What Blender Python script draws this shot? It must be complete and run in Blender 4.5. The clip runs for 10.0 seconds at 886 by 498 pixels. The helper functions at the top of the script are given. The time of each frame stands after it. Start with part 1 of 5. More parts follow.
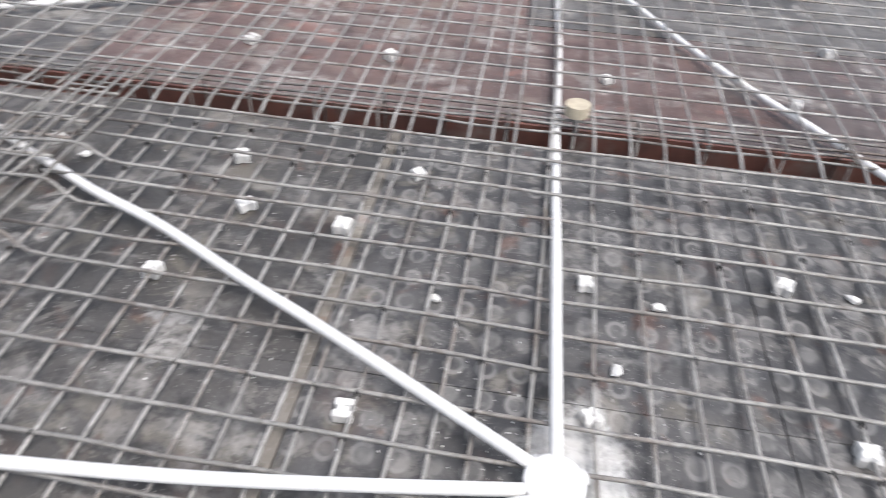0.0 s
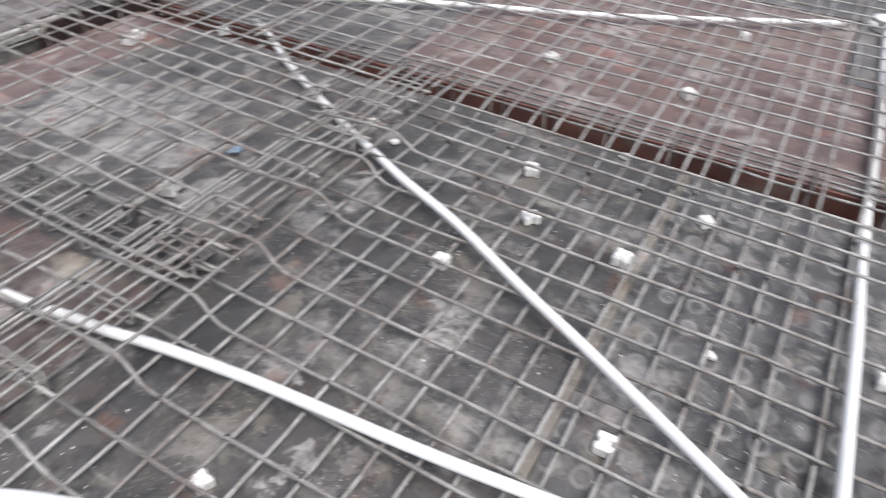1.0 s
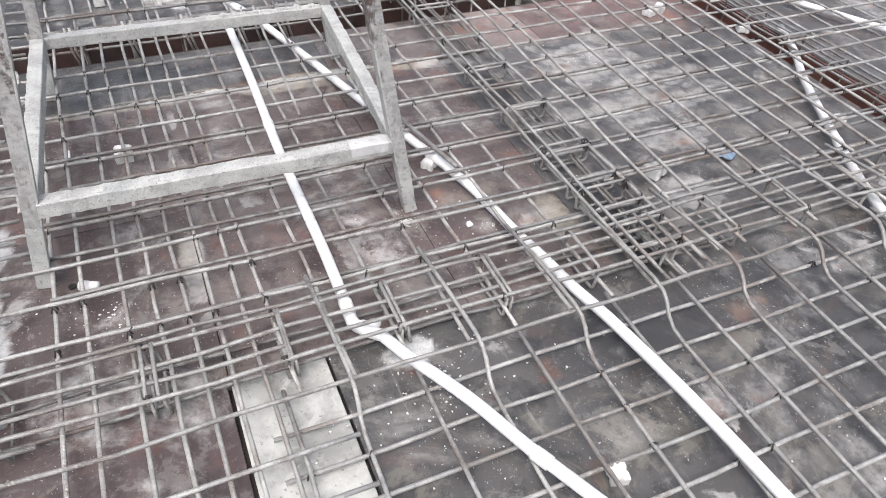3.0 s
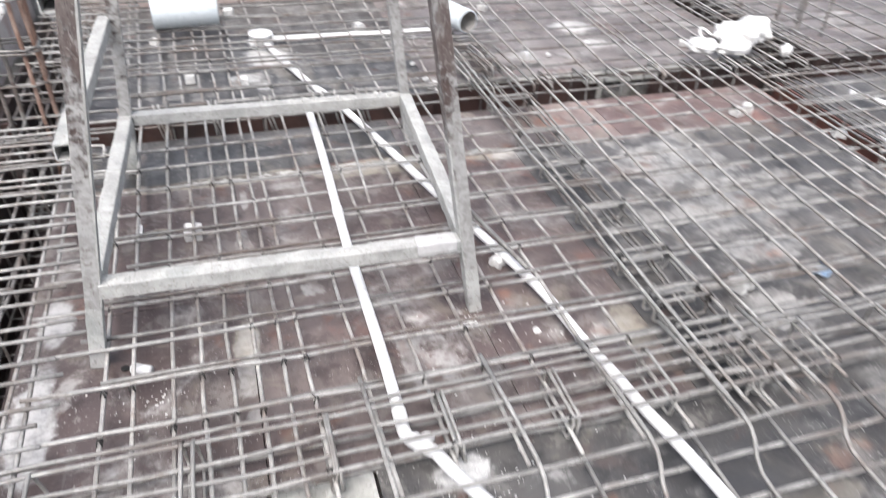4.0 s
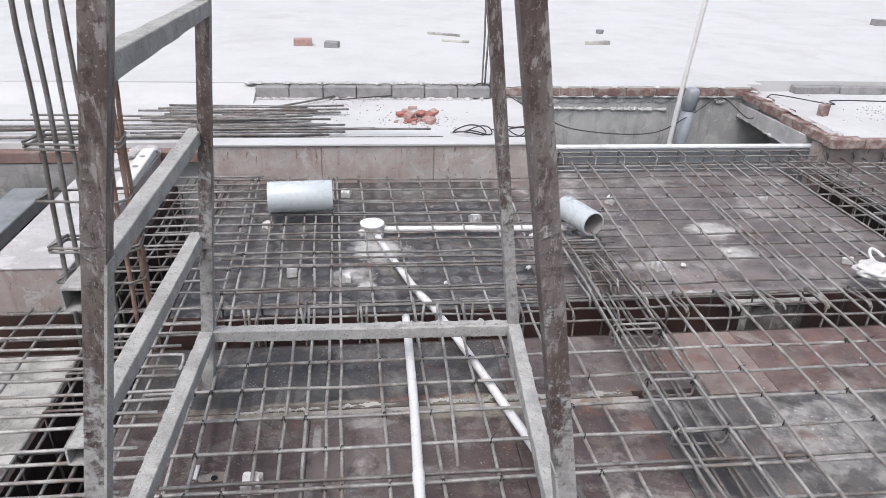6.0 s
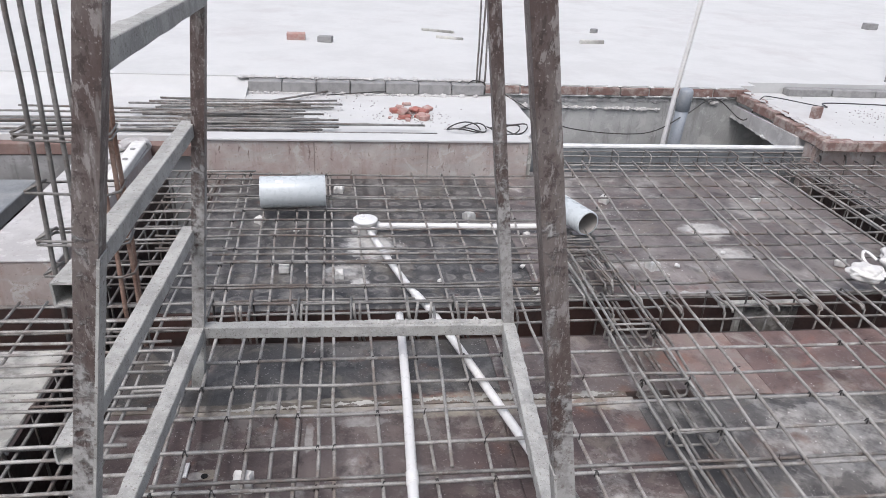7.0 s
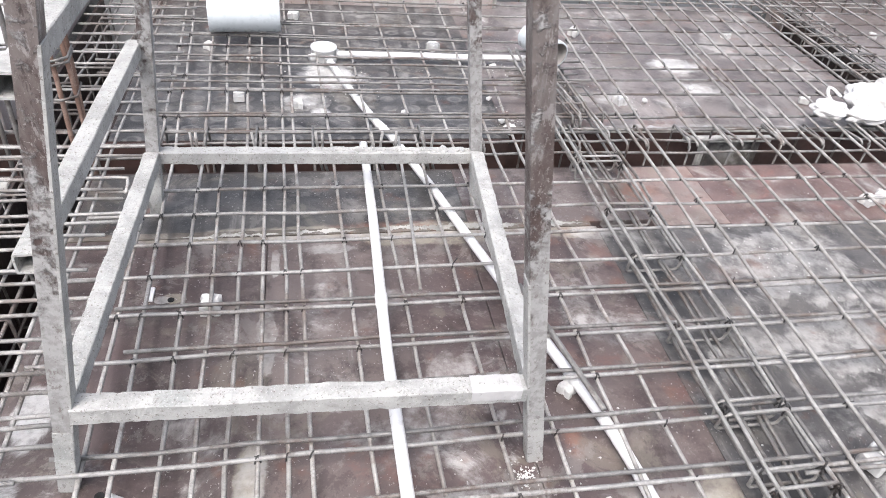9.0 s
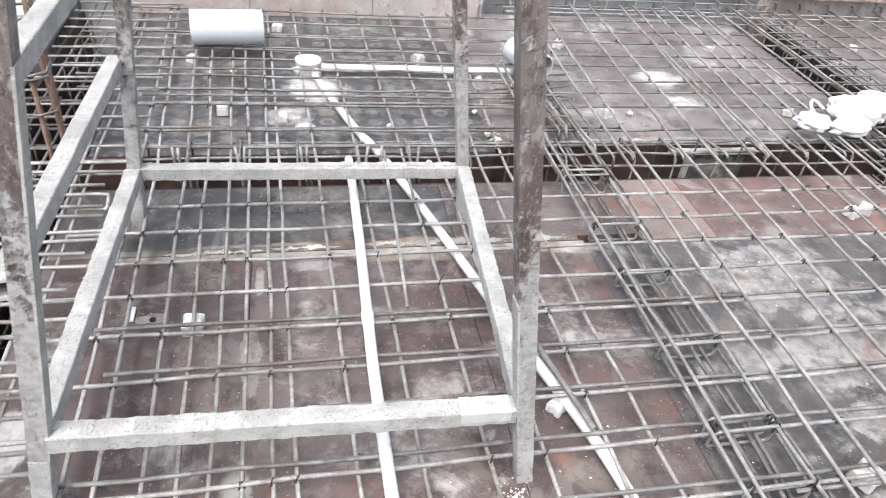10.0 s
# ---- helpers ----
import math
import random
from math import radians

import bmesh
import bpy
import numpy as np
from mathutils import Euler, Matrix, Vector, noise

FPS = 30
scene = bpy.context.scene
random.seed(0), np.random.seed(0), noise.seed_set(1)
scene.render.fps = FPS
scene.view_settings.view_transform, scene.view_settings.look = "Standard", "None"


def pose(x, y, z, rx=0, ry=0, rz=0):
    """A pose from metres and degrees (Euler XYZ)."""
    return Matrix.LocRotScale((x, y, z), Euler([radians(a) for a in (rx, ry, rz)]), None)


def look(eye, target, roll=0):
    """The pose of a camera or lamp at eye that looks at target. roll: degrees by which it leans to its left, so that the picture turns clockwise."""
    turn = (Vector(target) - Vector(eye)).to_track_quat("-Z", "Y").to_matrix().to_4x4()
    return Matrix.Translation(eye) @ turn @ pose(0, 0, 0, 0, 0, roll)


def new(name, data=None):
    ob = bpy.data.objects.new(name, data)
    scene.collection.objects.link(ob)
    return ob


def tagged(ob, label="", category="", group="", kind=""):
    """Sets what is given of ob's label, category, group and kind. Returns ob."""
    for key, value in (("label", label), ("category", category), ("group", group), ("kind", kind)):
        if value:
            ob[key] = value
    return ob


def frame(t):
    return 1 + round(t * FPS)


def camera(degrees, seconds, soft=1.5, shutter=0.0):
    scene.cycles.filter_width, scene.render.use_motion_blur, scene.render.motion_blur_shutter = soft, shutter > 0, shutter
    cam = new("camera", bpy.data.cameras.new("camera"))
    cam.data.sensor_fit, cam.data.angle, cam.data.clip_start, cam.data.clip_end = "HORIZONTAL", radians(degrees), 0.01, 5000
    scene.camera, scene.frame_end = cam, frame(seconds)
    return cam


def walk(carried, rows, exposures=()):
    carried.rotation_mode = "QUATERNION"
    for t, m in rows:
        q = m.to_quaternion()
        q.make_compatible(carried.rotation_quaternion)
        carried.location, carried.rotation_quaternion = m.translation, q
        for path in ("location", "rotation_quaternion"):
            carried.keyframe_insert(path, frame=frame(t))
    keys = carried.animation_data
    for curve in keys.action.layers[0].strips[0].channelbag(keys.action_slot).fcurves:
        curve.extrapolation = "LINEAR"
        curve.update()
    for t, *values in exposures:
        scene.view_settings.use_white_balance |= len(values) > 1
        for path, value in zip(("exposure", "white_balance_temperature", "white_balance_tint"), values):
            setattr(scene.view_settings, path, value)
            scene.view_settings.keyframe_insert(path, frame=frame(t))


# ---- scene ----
cam = camera(65.2, 10.0, soft=0.2, shutter=0.5)
PATH = [
    (0, (1.068, -0.555, 1.344), (2.58, -0.362, 0.049), 2.7),
    (0.5, (1.041, -0.454, 1.369), (2.491, 0.024, 0.076), 1.1),
    (0.7, (1.027, -0.387, 1.381), (2.445, 0.175, 0.088), 1.5),
    (1, (0.989, -0.342, 1.373), (2.336, 0.402, 0.096), 1.7),
    (1.4, (0.94, -0.257, 1.355), (2.115, 0.737, 0.079), 2.1),
    (1.5, (0.91, -0.228, 1.353), (2.011, 0.824, 0.056), 2.8),
    (2, (0.835, -0.116, 1.365), (1.654, 1.142, 0.043), 2.6),
    (2.5, (0.775, -0.056, 1.363), (1.444, 1.287, 0.04), 1.3),
    (2.7, (0.753, -0.043, 1.35), (1.413, 1.27, -0.006), 3.3),
    (3.8, (0.757, 0.049, 1.361), (1.349, 1.496, 0.114), 3.2),
    (4, (0.797, 0.095, 1.353), (1.309, 1.612, 0.154), 3.0),
    (4.5, (0.923, 0.247, 1.379), (1.29, 1.85, 0.241), 0.5),
    (5, (0.955, 0.359, 1.379), (1.199, 1.978, 0.231), 2.0),
    (5.5, (0.958, 0.512, 1.431), (1.193, 2.201, 0.386), 1.6),
    (6, (0.938, 0.576, 1.475), (1.157, 2.356, 0.589), 1.9),
    (7.5, (0.916, 0.599, 1.456), (1.19, 2.36, 0.548), 3.9),
    (8, (0.906, 0.599, 1.442), (1.213, 2.323, 0.477), 4.4),
    (8.5, (0.908, 0.594, 1.415), (1.235, 2.247, 0.337), 4.6),
    (8.8, (0.902, 0.572, 1.401), (1.259, 2.154, 0.231), 5.0),
    (9, (0.89, 0.607, 1.378), (1.256, 2.128, 0.132), 6.4),
    (9.5, (0.882, 0.624, 1.377), (1.251, 2.149, 0.136), 7.4),
    (10, (0.892, 0.638, 1.382), (1.299, 2.168, 0.159), 6.9),
]
EXPOSURES = [
    (0.0, 0.84, 6350, 10.5),
    (0.5, 0.80, 6350, 10.5),
    (1.0, 0.77, 6350, 10.5),
    (1.5, 0.79, 6350, 10.5),
    (2.0, 0.78, 6350, 10.5),
    (2.5, 0.88, 6350, 10.5),
    (4.0, 1.23, 6350, 10.5),
    (4.5, 1.25, 6350, 10.5),
    (5.0, 1.24, 6350, 10.5),
    (5.5, 1.08, 6350, 10.5),
    (6.0, 0.55, 6310, 12),
    (6.2, 0.48, 6310, 12),
    (7.5, 0.49, 6300, 12.5),
    (8.0, 0.5, 6300, 13),
    (8.5, 0.77, 6350, 12),
    (9.0, 1.2, 6350, 12),
    (9.5, 1.23, 6350, 10.5),
    (10.0, 1.28, 6350, 10.5),
]
walk(cam, [(t, look(eye, target, roll)) for t, eye, target, roll in PATH], EXPOSURES)

# The plan is laid out in units of U metres; every mesh is brought to metres when it is linked.
U = 1.22
rnd = random.Random(7)

# ---- world, sun, exposure ----
SUN_ELEVATION, SUN_AZIMUTH = 62.0, 212.0
world = bpy.data.worlds.new("overcast_sky")
scene.world = world
world.use_nodes = True
wn, wl = world.node_tree.nodes, world.node_tree.links
wn.clear()
sky = wn.new("ShaderNodeTexSky")
sky.sky_type, sky.sun_disc = "NISHITA", False
sky.sun_elevation, sky.sun_rotation = radians(SUN_ELEVATION), radians(SUN_AZIMUTH)
sky.air_density, sky.dust_density, sky.ozone_density = 1.0, 4.0, 1.0
grey = wn.new("ShaderNodeHueSaturation")
grey.inputs["Saturation"].default_value = 0.50
back = wn.new("ShaderNodeBackground")
back.inputs["Strength"].default_value = 0.15
wout = wn.new("ShaderNodeOutputWorld")
wl.new(sky.outputs["Color"], grey.inputs["Color"])
wl.new(grey.outputs["Color"], back.inputs["Color"])
wl.new(back.outputs["Background"], wout.inputs["Surface"])

sun_data = bpy.data.lights.new("sun", "SUN")
sun_data.energy, sun_data.angle, sun_data.color = 1.3, radians(35), (1.0, 0.975, 0.965)
sun = new("sun", sun_data)
az, el = radians(SUN_AZIMUTH), radians(SUN_ELEVATION)
sun_from = Vector((math.sin(az) * math.cos(el), math.cos(az) * math.cos(el), math.sin(el)))
sun.rotation_euler = (-sun_from).to_track_quat("-Z", "Y").to_euler()
sun.location = sun_from * 20


# ---- materials ----
class Mat:
    """A node material with a principled shader and a few short ways to add nodes."""

    def __init__(self, name, rough=0.6, metal=0.0):
        self.mat = bpy.data.materials.new(name)
        self.mat.use_nodes = True
        self.n, self.l = self.mat.node_tree.nodes, self.mat.node_tree.links
        self.bsdf = self.n["Principled BSDF"]
        self.bsdf.inputs["Roughness"].default_value = rough
        self.bsdf.inputs["Metallic"].default_value = metal
        geo = self.n.new("ShaderNodeNewGeometry")
        self.pos = geo.outputs["Position"]
        self.island = geo.outputs["Random Per Island"]
        self.rand = self.n.new("ShaderNodeObjectInfo").outputs["Random"]

    def wire(self, a, socket):
        if isinstance(a, (int, float)):
            socket.default_value = a
        elif isinstance(a, tuple):
            socket.default_value = (*a, 1.0) if len(a) == 3 and socket.type == "RGBA" else a
        else:
            self.l.new(a, socket)

    def noise(self, scale, detail=4.0, rough=0.55, vector=None, warp=0.0):
        t = self.n.new("ShaderNodeTexNoise")
        t.inputs["Scale"].default_value, t.inputs["Detail"].default_value = scale, detail
        t.inputs["Roughness"].default_value, t.inputs["Distortion"].default_value = rough, warp
        self.l.new(vector or self.pos, t.inputs["Vector"])
        return t.outputs["Fac"]

    def ramp(self, fac, lo, hi, a=0.0, b=1.0):
        m = self.n.new("ShaderNodeMapRange")
        m.interpolation_type = "SMOOTHSTEP"
        for k, v in zip(("From Min", "From Max", "To Min", "To Max"), (lo, hi, a, b)):
            m.inputs[k].default_value = v
        self.wire(fac, m.inputs["Value"])
        return m.outputs["Result"]

    def math(self, op, a, b=0.0):
        m = self.n.new("ShaderNodeMath")
        m.operation = op
        self.wire(a, m.inputs[0])
        self.wire(b, m.inputs[1])
        return m.outputs[0]

    def mix(self, fac, a, b, mode="MIX"):
        m = self.n.new("ShaderNodeMix")
        m.data_type, m.blend_type = "RGBA", mode
        self.wire(fac, m.inputs["Factor"])
        self.wire(a, m.inputs[6])
        self.wire(b, m.inputs[7])
        return m.outputs[2]

    def stretch(self, x, y, z):
        m = self.n.new("ShaderNodeVectorMath")
        m.operation = "MULTIPLY"
        self.l.new(self.pos, m.inputs[0])
        m.inputs[1].default_value = (x, y, z)
        return m.outputs[0]

    def spot(self, x, y, rx, ry):
        """1 in the middle of a stain round plan place (x, y), 0 outside it."""
        s = self.n.new("ShaderNodeVectorMath")
        s.operation = "SUBTRACT"
        self.l.new(self.pos, s.inputs[0])
        s.inputs[1].default_value = (x * U, y * U, 0)
        k = self.n.new("ShaderNodeVectorMath")
        k.operation = "MULTIPLY"
        self.l.new(s.outputs[0], k.inputs[0])
        k.inputs[1].default_value = (1 / (rx * U), 1 / (ry * U), 0)
        d = self.n.new("ShaderNodeVectorMath")
        d.operation = "LENGTH"
        self.l.new(k.outputs[0], d.inputs[0])
        return self.ramp(d.outputs["Value"], 0.25, 1.15, 1.0, 0.0)

    def done(self, colour, rough=None, bump=None, depth=0.002):
        self.wire(colour, self.bsdf.inputs["Base Color"])
        if rough is not None:
            self.wire(rough, self.bsdf.inputs["Roughness"])
        if bump is not None:
            b = self.n.new("ShaderNodeBump")
            b.inputs["Distance"].default_value, b.inputs["Strength"].default_value = depth, 1.0
            self.wire(bump, b.inputs["Height"])
            self.l.new(b.outputs["Normal"], self.bsdf.inputs["Normal"])
        return self.mat


# Cement smears and spilt white powder on the deck: place, half lengths.
STAINS_NEAR = [
    (0.25, 1.15, 0.06, 0.15), (1.47, 0.48, 0.11, 0.11), (1.65, -0.63, 0.20, 0.16), (1.78, 0.22, 0.17, 0.11), (1.30, 0.30, 0.12, 0.06), (2.09, 0.72, 0.18, 0.09), (1.57, -0.053, 0.05, 0.03),
    (2.14, -0.062, 0.05, 0.03), (1.74, -0.07, 0.06, 0.03), (1.10, 0.75, 0.10, 0.07), (1.35, 0.95, 0.12, 0.07), (1.12, 1.27, 0.10, 0.06), (0.60, 1.07, 0.05, 0.09), (1.01, 1.11, 0.14, 0.12), (0.77, 1.40, 0.06, 0.04),
    (1.106, 1.33, 0.07, 0.05), (1.45, 1.09, 0.10, 0.10),
]
STAINS_FAR = [
    (2.00, 1.74, 0.27, 0.24), (2.03, 1.47, 0.28, 0.16), (2.00, 1.28, 0.16, 0.10), (1.87, 1.05, 0.15, 0.10), (1.77, 1.47, 0.10, 0.09), (0.83, 2.90, 0.14, 0.11), (2.24, 3.03, 0.16, 0.13), (2.27, 2.81, 0.14, 0.09), (0.72, 2.69, 0.11, 0.09), (0.62, 1.60, 0.030, 0.16), (0.60, 1.20, 0.040, 0.17), (0.635, 1.84, 0.016, 0.07), (0.95, 1.10, 0.05, 0.10), (1.04, 1.48, 0.06, 0.05), (1.70, 3.35, 0.10, 0.20), (2.55, 3.25, 0.10, 0.18),
    (1.79, 3.07, 0.16, 0.04), (0.95, 1.955, 0.55, 0.035), (2.10, 2.50, 0.70, 0.05), (0.385, 1.73, 0.030, 0.018), (0.77, 1.895, 0.10, 0.03), (1.50, 1.93, 0.10, 0.05),
]


# Loose white powder round boxes and joints.
POWDER = [(1.61, -0.62, 0.17, 0.13), (0.83, 2.89, 0.13, 0.11), (0.185, 1.12, 0.055, 0.20), (0.19, 1.42, 0.05, 0.10), (0.965, 0.805, 0.075, 0.050), (2.24, 3.03, 0.13, 0.10), (2.25, 2.82, 0.09, 0.065), (0.70, 2.71, 0.08, 0.05), (0.81, 2.93, 0.13, 0.13), (0.77, 2.62, 0.05, 0.04), (2.2, 2.50, 0.5, 0.02)]
# Shade under and along the rebar cages, painted dark into the plates.
CAGE_SHADE = [(2.10, 0.68, 0.55, 0.13), (1.45, 0.68, 0.28, 0.10), (2.45, 1.0, 0.25, 0.12), (1.64, 1.0, 0.10, 0.20), (1.60, 1.64, 0.085, 0.42), (1.60, 1.02, 0.08, 0.26)]
# Bare, rust-coloured wear on the deck.
RUSTY = [(2.00, 1.262, 0.06, 0.04), (1.70, 2.12, 0.10, 0.08), (1.38, 1.92, 0.10, 0.05), (0.95, 1.98, 0.25, 0.03), (1.22, 1.26, 0.03, 0.04), (1.60, 2.46, 0.14, 0.05)]
# Ochre clay trodden along the joints.
OCHRE = [(0.62, 1.965, 0.34, 0.045), (1.06, 1.945, 0.32, 0.070), (1.42, 1.94, 0.12, 0.05), (0.42, 1.955, 0.18, 0.03), (1.47, 1.09, 0.06, 0.12), (0.60, 1.25, 0.04, 0.10), (0.41, 1.735, 0.035, 0.022)]


def deck_material(name, base, second, gloss, dust, stained=True, stamped=False):
    """Oiled, film-faced shuttering with worn colour, scratches, cement dust, smears and painted shade under cages."""
    m = Mat(name)
    big, mid, fine = m.noise(1.7, 5), m.noise(7, 8, 0.68), m.noise(55, 6, 0.7)
    col = m.mix(m.ramp(big, 0.35, 0.68), base, second)
    col = m.mix(m.math("MULTIPLY", m.rand, 0.5), col, tuple(0.55 * c for c in base))
    col = m.mix(m.ramp(mid, 0.50, 0.66, 0, 0.75), col, tuple(0.38 * c for c in base))
    col = m.mix(m.ramp(fine, 0.52, 0.70, 0, 0.22), col, tuple(1.6 * c for c in second))
    col = m.mix(m.ramp(m.noise(4.4, 9, 0.70, warp=0.8), 0.54, 0.62, 0, 0.34), col, (0.235, 0.210, 0.168))
    col = m.mix(m.ramp(m.noise(3.1, 8, 0.68, warp=0.5), 0.57, 0.66, 0, 0.35), col, tuple(k * f for k, f in zip(base, (2.0, 1.35, 1.15))))
    col = m.mix(m.ramp(m.noise(5.5, 10, 0.74, warp=0.35), 0.545, 0.580, 0, 0.36), col, (0.25, 0.232, 0.212))
    col = m.mix(m.ramp(m.noise(8.5, 9, 0.72, warp=0.3), 0.55, 0.60, 0, 0.45), col, tuple(0.45 * c for c in base))
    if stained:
        # Paints the cages' shade into the plate colour, broken up by noise.
        for x, y, rx, ry in CAGE_SHADE:
            shade = m.math("MULTIPLY", m.spot(x, y, rx, ry), m.ramp(m.noise(5, 6, 0.65), 0.34, 0.56, 0.2, 0.85))
            col = m.mix(shade, col, (0.036, 0.035, 0.036))
    smear = m.math("MULTIPLY", m.ramp(m.noise(2.9, 9, 0.68, warp=0.9), 0.52, 0.66), m.ramp(m.noise(16, 7, 0.7), 0.36, 0.62))
    smear = m.math("MULTIPLY", smear, dust)
    scratch = m.ramp(m.noise(26, 5, 0.7, m.stretch(1.0, 0.10, 1.0)), 0.60, 0.72, 0, 0.30)
    smear = m.math("MAXIMUM", smear, m.math("MULTIPLY", scratch, m.ramp(big, 0.40, 0.60)))
    if stained:
        near = None
        for x, y, rx, ry in STAINS_NEAR + STAINS_FAR:
            s = m.spot(x, y, rx, ry)
            if (x, y, rx, ry) in STAINS_NEAR:
                s = m.math("MULTIPLY", s, 0.52)
            near = s if near is None else m.math("MAXIMUM", near, s)
        edge = m.math("ADD", near, m.math("MULTIPLY", m.math("SUBTRACT", m.noise(8, 10, 0.66, warp=0.5), 0.5), 2.6))
        worn = m.math("MULTIPLY", m.ramp(edge, 0.42, 0.62), m.ramp(near, 0.0, 0.15))
        worn = m.math("MULTIPLY", worn, m.ramp(m.noise(15, 8, 0.72), 0.34, 0.62, 0.10, 0.85))
        smear = m.math("MAXIMUM", smear, m.math("MULTIPLY", worn, 0.82))
        for x, y, rx, ry in POWDER:
            inside = m.spot(x, y, rx, ry)
            ragged_edge = m.math("ADD", inside, m.math("MULTIPLY", m.math("SUBTRACT", m.noise(9, 10, 0.72, warp=0.6), 0.5), 2.4))
            dusty = m.math("MULTIPLY", m.math("MULTIPLY", m.ramp(ragged_edge, 0.18, 0.72), m.ramp(inside, 0.0, 0.22)), m.ramp(m.noise(26, 7, 0.7), 0.30, 0.60, 0.38, 0.85))
            col = m.mix(dusty, col, (0.60, 0.59, 0.57))
        red = None
        for x, y, rx, ry in RUSTY:
            s = m.spot(x, y, rx, ry)
            red = s if red is None else m.math("MAXIMUM", red, s)
        red = m.math("MULTIPLY", red, m.ramp(m.noise(14, 6, 0.65), 0.36, 0.60, 0.0, 0.75))
        col = m.mix(red, col, (0.27, 0.135, 0.095))
        clay = None
        for x, y, rx, ry in OCHRE:
            s = m.spot(x, y, rx, ry)
            clay = s if clay is None else m.math("MAXIMUM", clay, s)
        clay = m.math("MULTIPLY", m.ramp(m.math("ADD", clay, m.math("MULTIPLY", m.math("SUBTRACT", m.noise(8, 9, 0.68, warp=0.4), 0.5), 1.6)), 0.30, 0.62), m.ramp(clay, 0.0, 0.2))
        col = m.mix(m.math("MULTIPLY", clay, m.ramp(m.noise(22, 7, 0.7), 0.32, 0.60, 0.30, 0.90)), col, (0.285, 0.257, 0.208))
    grit = m.noise(240, 4, 0.7)
    col = m.mix(m.ramp(grit, 0.56, 0.70, 0, 0.30), col, tuple(0.40 * c for c in base))
    fleck = m.math("MULTIPLY", m.ramp(m.noise(120, 2), 0.66, 0.70), m.ramp(m.noise(4, 3), 0.40, 0.60))
    smear = m.math("MAXIMUM", smear, m.math("MULTIPLY", fleck, 0.9))
    if stamped:
        cell = m.n.new("ShaderNodeVectorMath")
        cell.operation = "FRACTION"
        m.l.new(m.stretch(1 / 0.098, 1 / 0.082, 0), cell.inputs[0])
        mid_cell = m.n.new("ShaderNodeVectorMath")
        mid_cell.operation = "DISTANCE"
        m.l.new(cell.outputs[0], mid_cell.inputs[0])
        mid_cell.inputs[1].default_value = (0.5, 0.5, 0)
        ring = m.math("MULTIPLY", m.ramp(mid_cell.outputs["Value"], 0.16, 0.24), m.ramp(mid_cell.outputs["Value"], 0.30, 0.38, 1.0, 0.0))
        ring = m.math("MULTIPLY", ring, m.ramp(m.noise(9, 3), 0.40, 0.58, 0.04, 0.34))
        disc = m.math("MULTIPLY", m.ramp(mid_cell.outputs["Value"], 0.20, 0.30, 1.0, 0.0), m.ramp(m.noise(6, 3), 0.42, 0.60, 0.03, 0.24))
        smear = m.math("MAXIMUM", smear, m.math("MAXIMUM", ring, disc))
    col = m.mix(smear, col, (0.41, 0.395, 0.375))
    col = m.mix(m.math("MULTIPLY", m.ramp(m.noise(8, 4), 0.60, 0.72), 0.40), col, (0.17, 0.075, 0.045))
    rough = m.ramp(m.math("ADD", m.math("MULTIPLY", mid, 0.7), smear), 0.25, 1.1, gloss, 0.85)
    return m.done(col, rough, m.math("ADD", m.math("ADD", m.math("MULTIPLY", fine, 0.5), m.math("MULTIPLY", grit, 0.4)), smear), 0.0014)


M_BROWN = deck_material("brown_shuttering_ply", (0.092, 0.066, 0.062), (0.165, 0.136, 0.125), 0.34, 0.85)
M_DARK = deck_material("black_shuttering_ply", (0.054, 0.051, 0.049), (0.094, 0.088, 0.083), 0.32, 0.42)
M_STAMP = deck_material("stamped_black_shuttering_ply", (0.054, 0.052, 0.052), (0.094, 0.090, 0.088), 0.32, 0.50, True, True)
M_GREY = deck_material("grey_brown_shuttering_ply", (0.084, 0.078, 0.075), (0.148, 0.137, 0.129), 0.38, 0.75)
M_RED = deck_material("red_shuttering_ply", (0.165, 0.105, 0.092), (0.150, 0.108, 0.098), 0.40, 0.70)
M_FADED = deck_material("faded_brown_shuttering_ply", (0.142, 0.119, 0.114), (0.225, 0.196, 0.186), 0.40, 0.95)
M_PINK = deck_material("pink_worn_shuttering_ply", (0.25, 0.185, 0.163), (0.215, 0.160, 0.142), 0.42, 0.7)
M_BATTEN = deck_material("raw_timber_batten", (0.200, 0.180, 0.153), (0.150, 0.134, 0.116), 0.6, 0.9, False)
M_TAN = deck_material("raw_timber_strip", (0.165, 0.143, 0.118), (0.125, 0.107, 0.092), 0.6, 0.7, False)


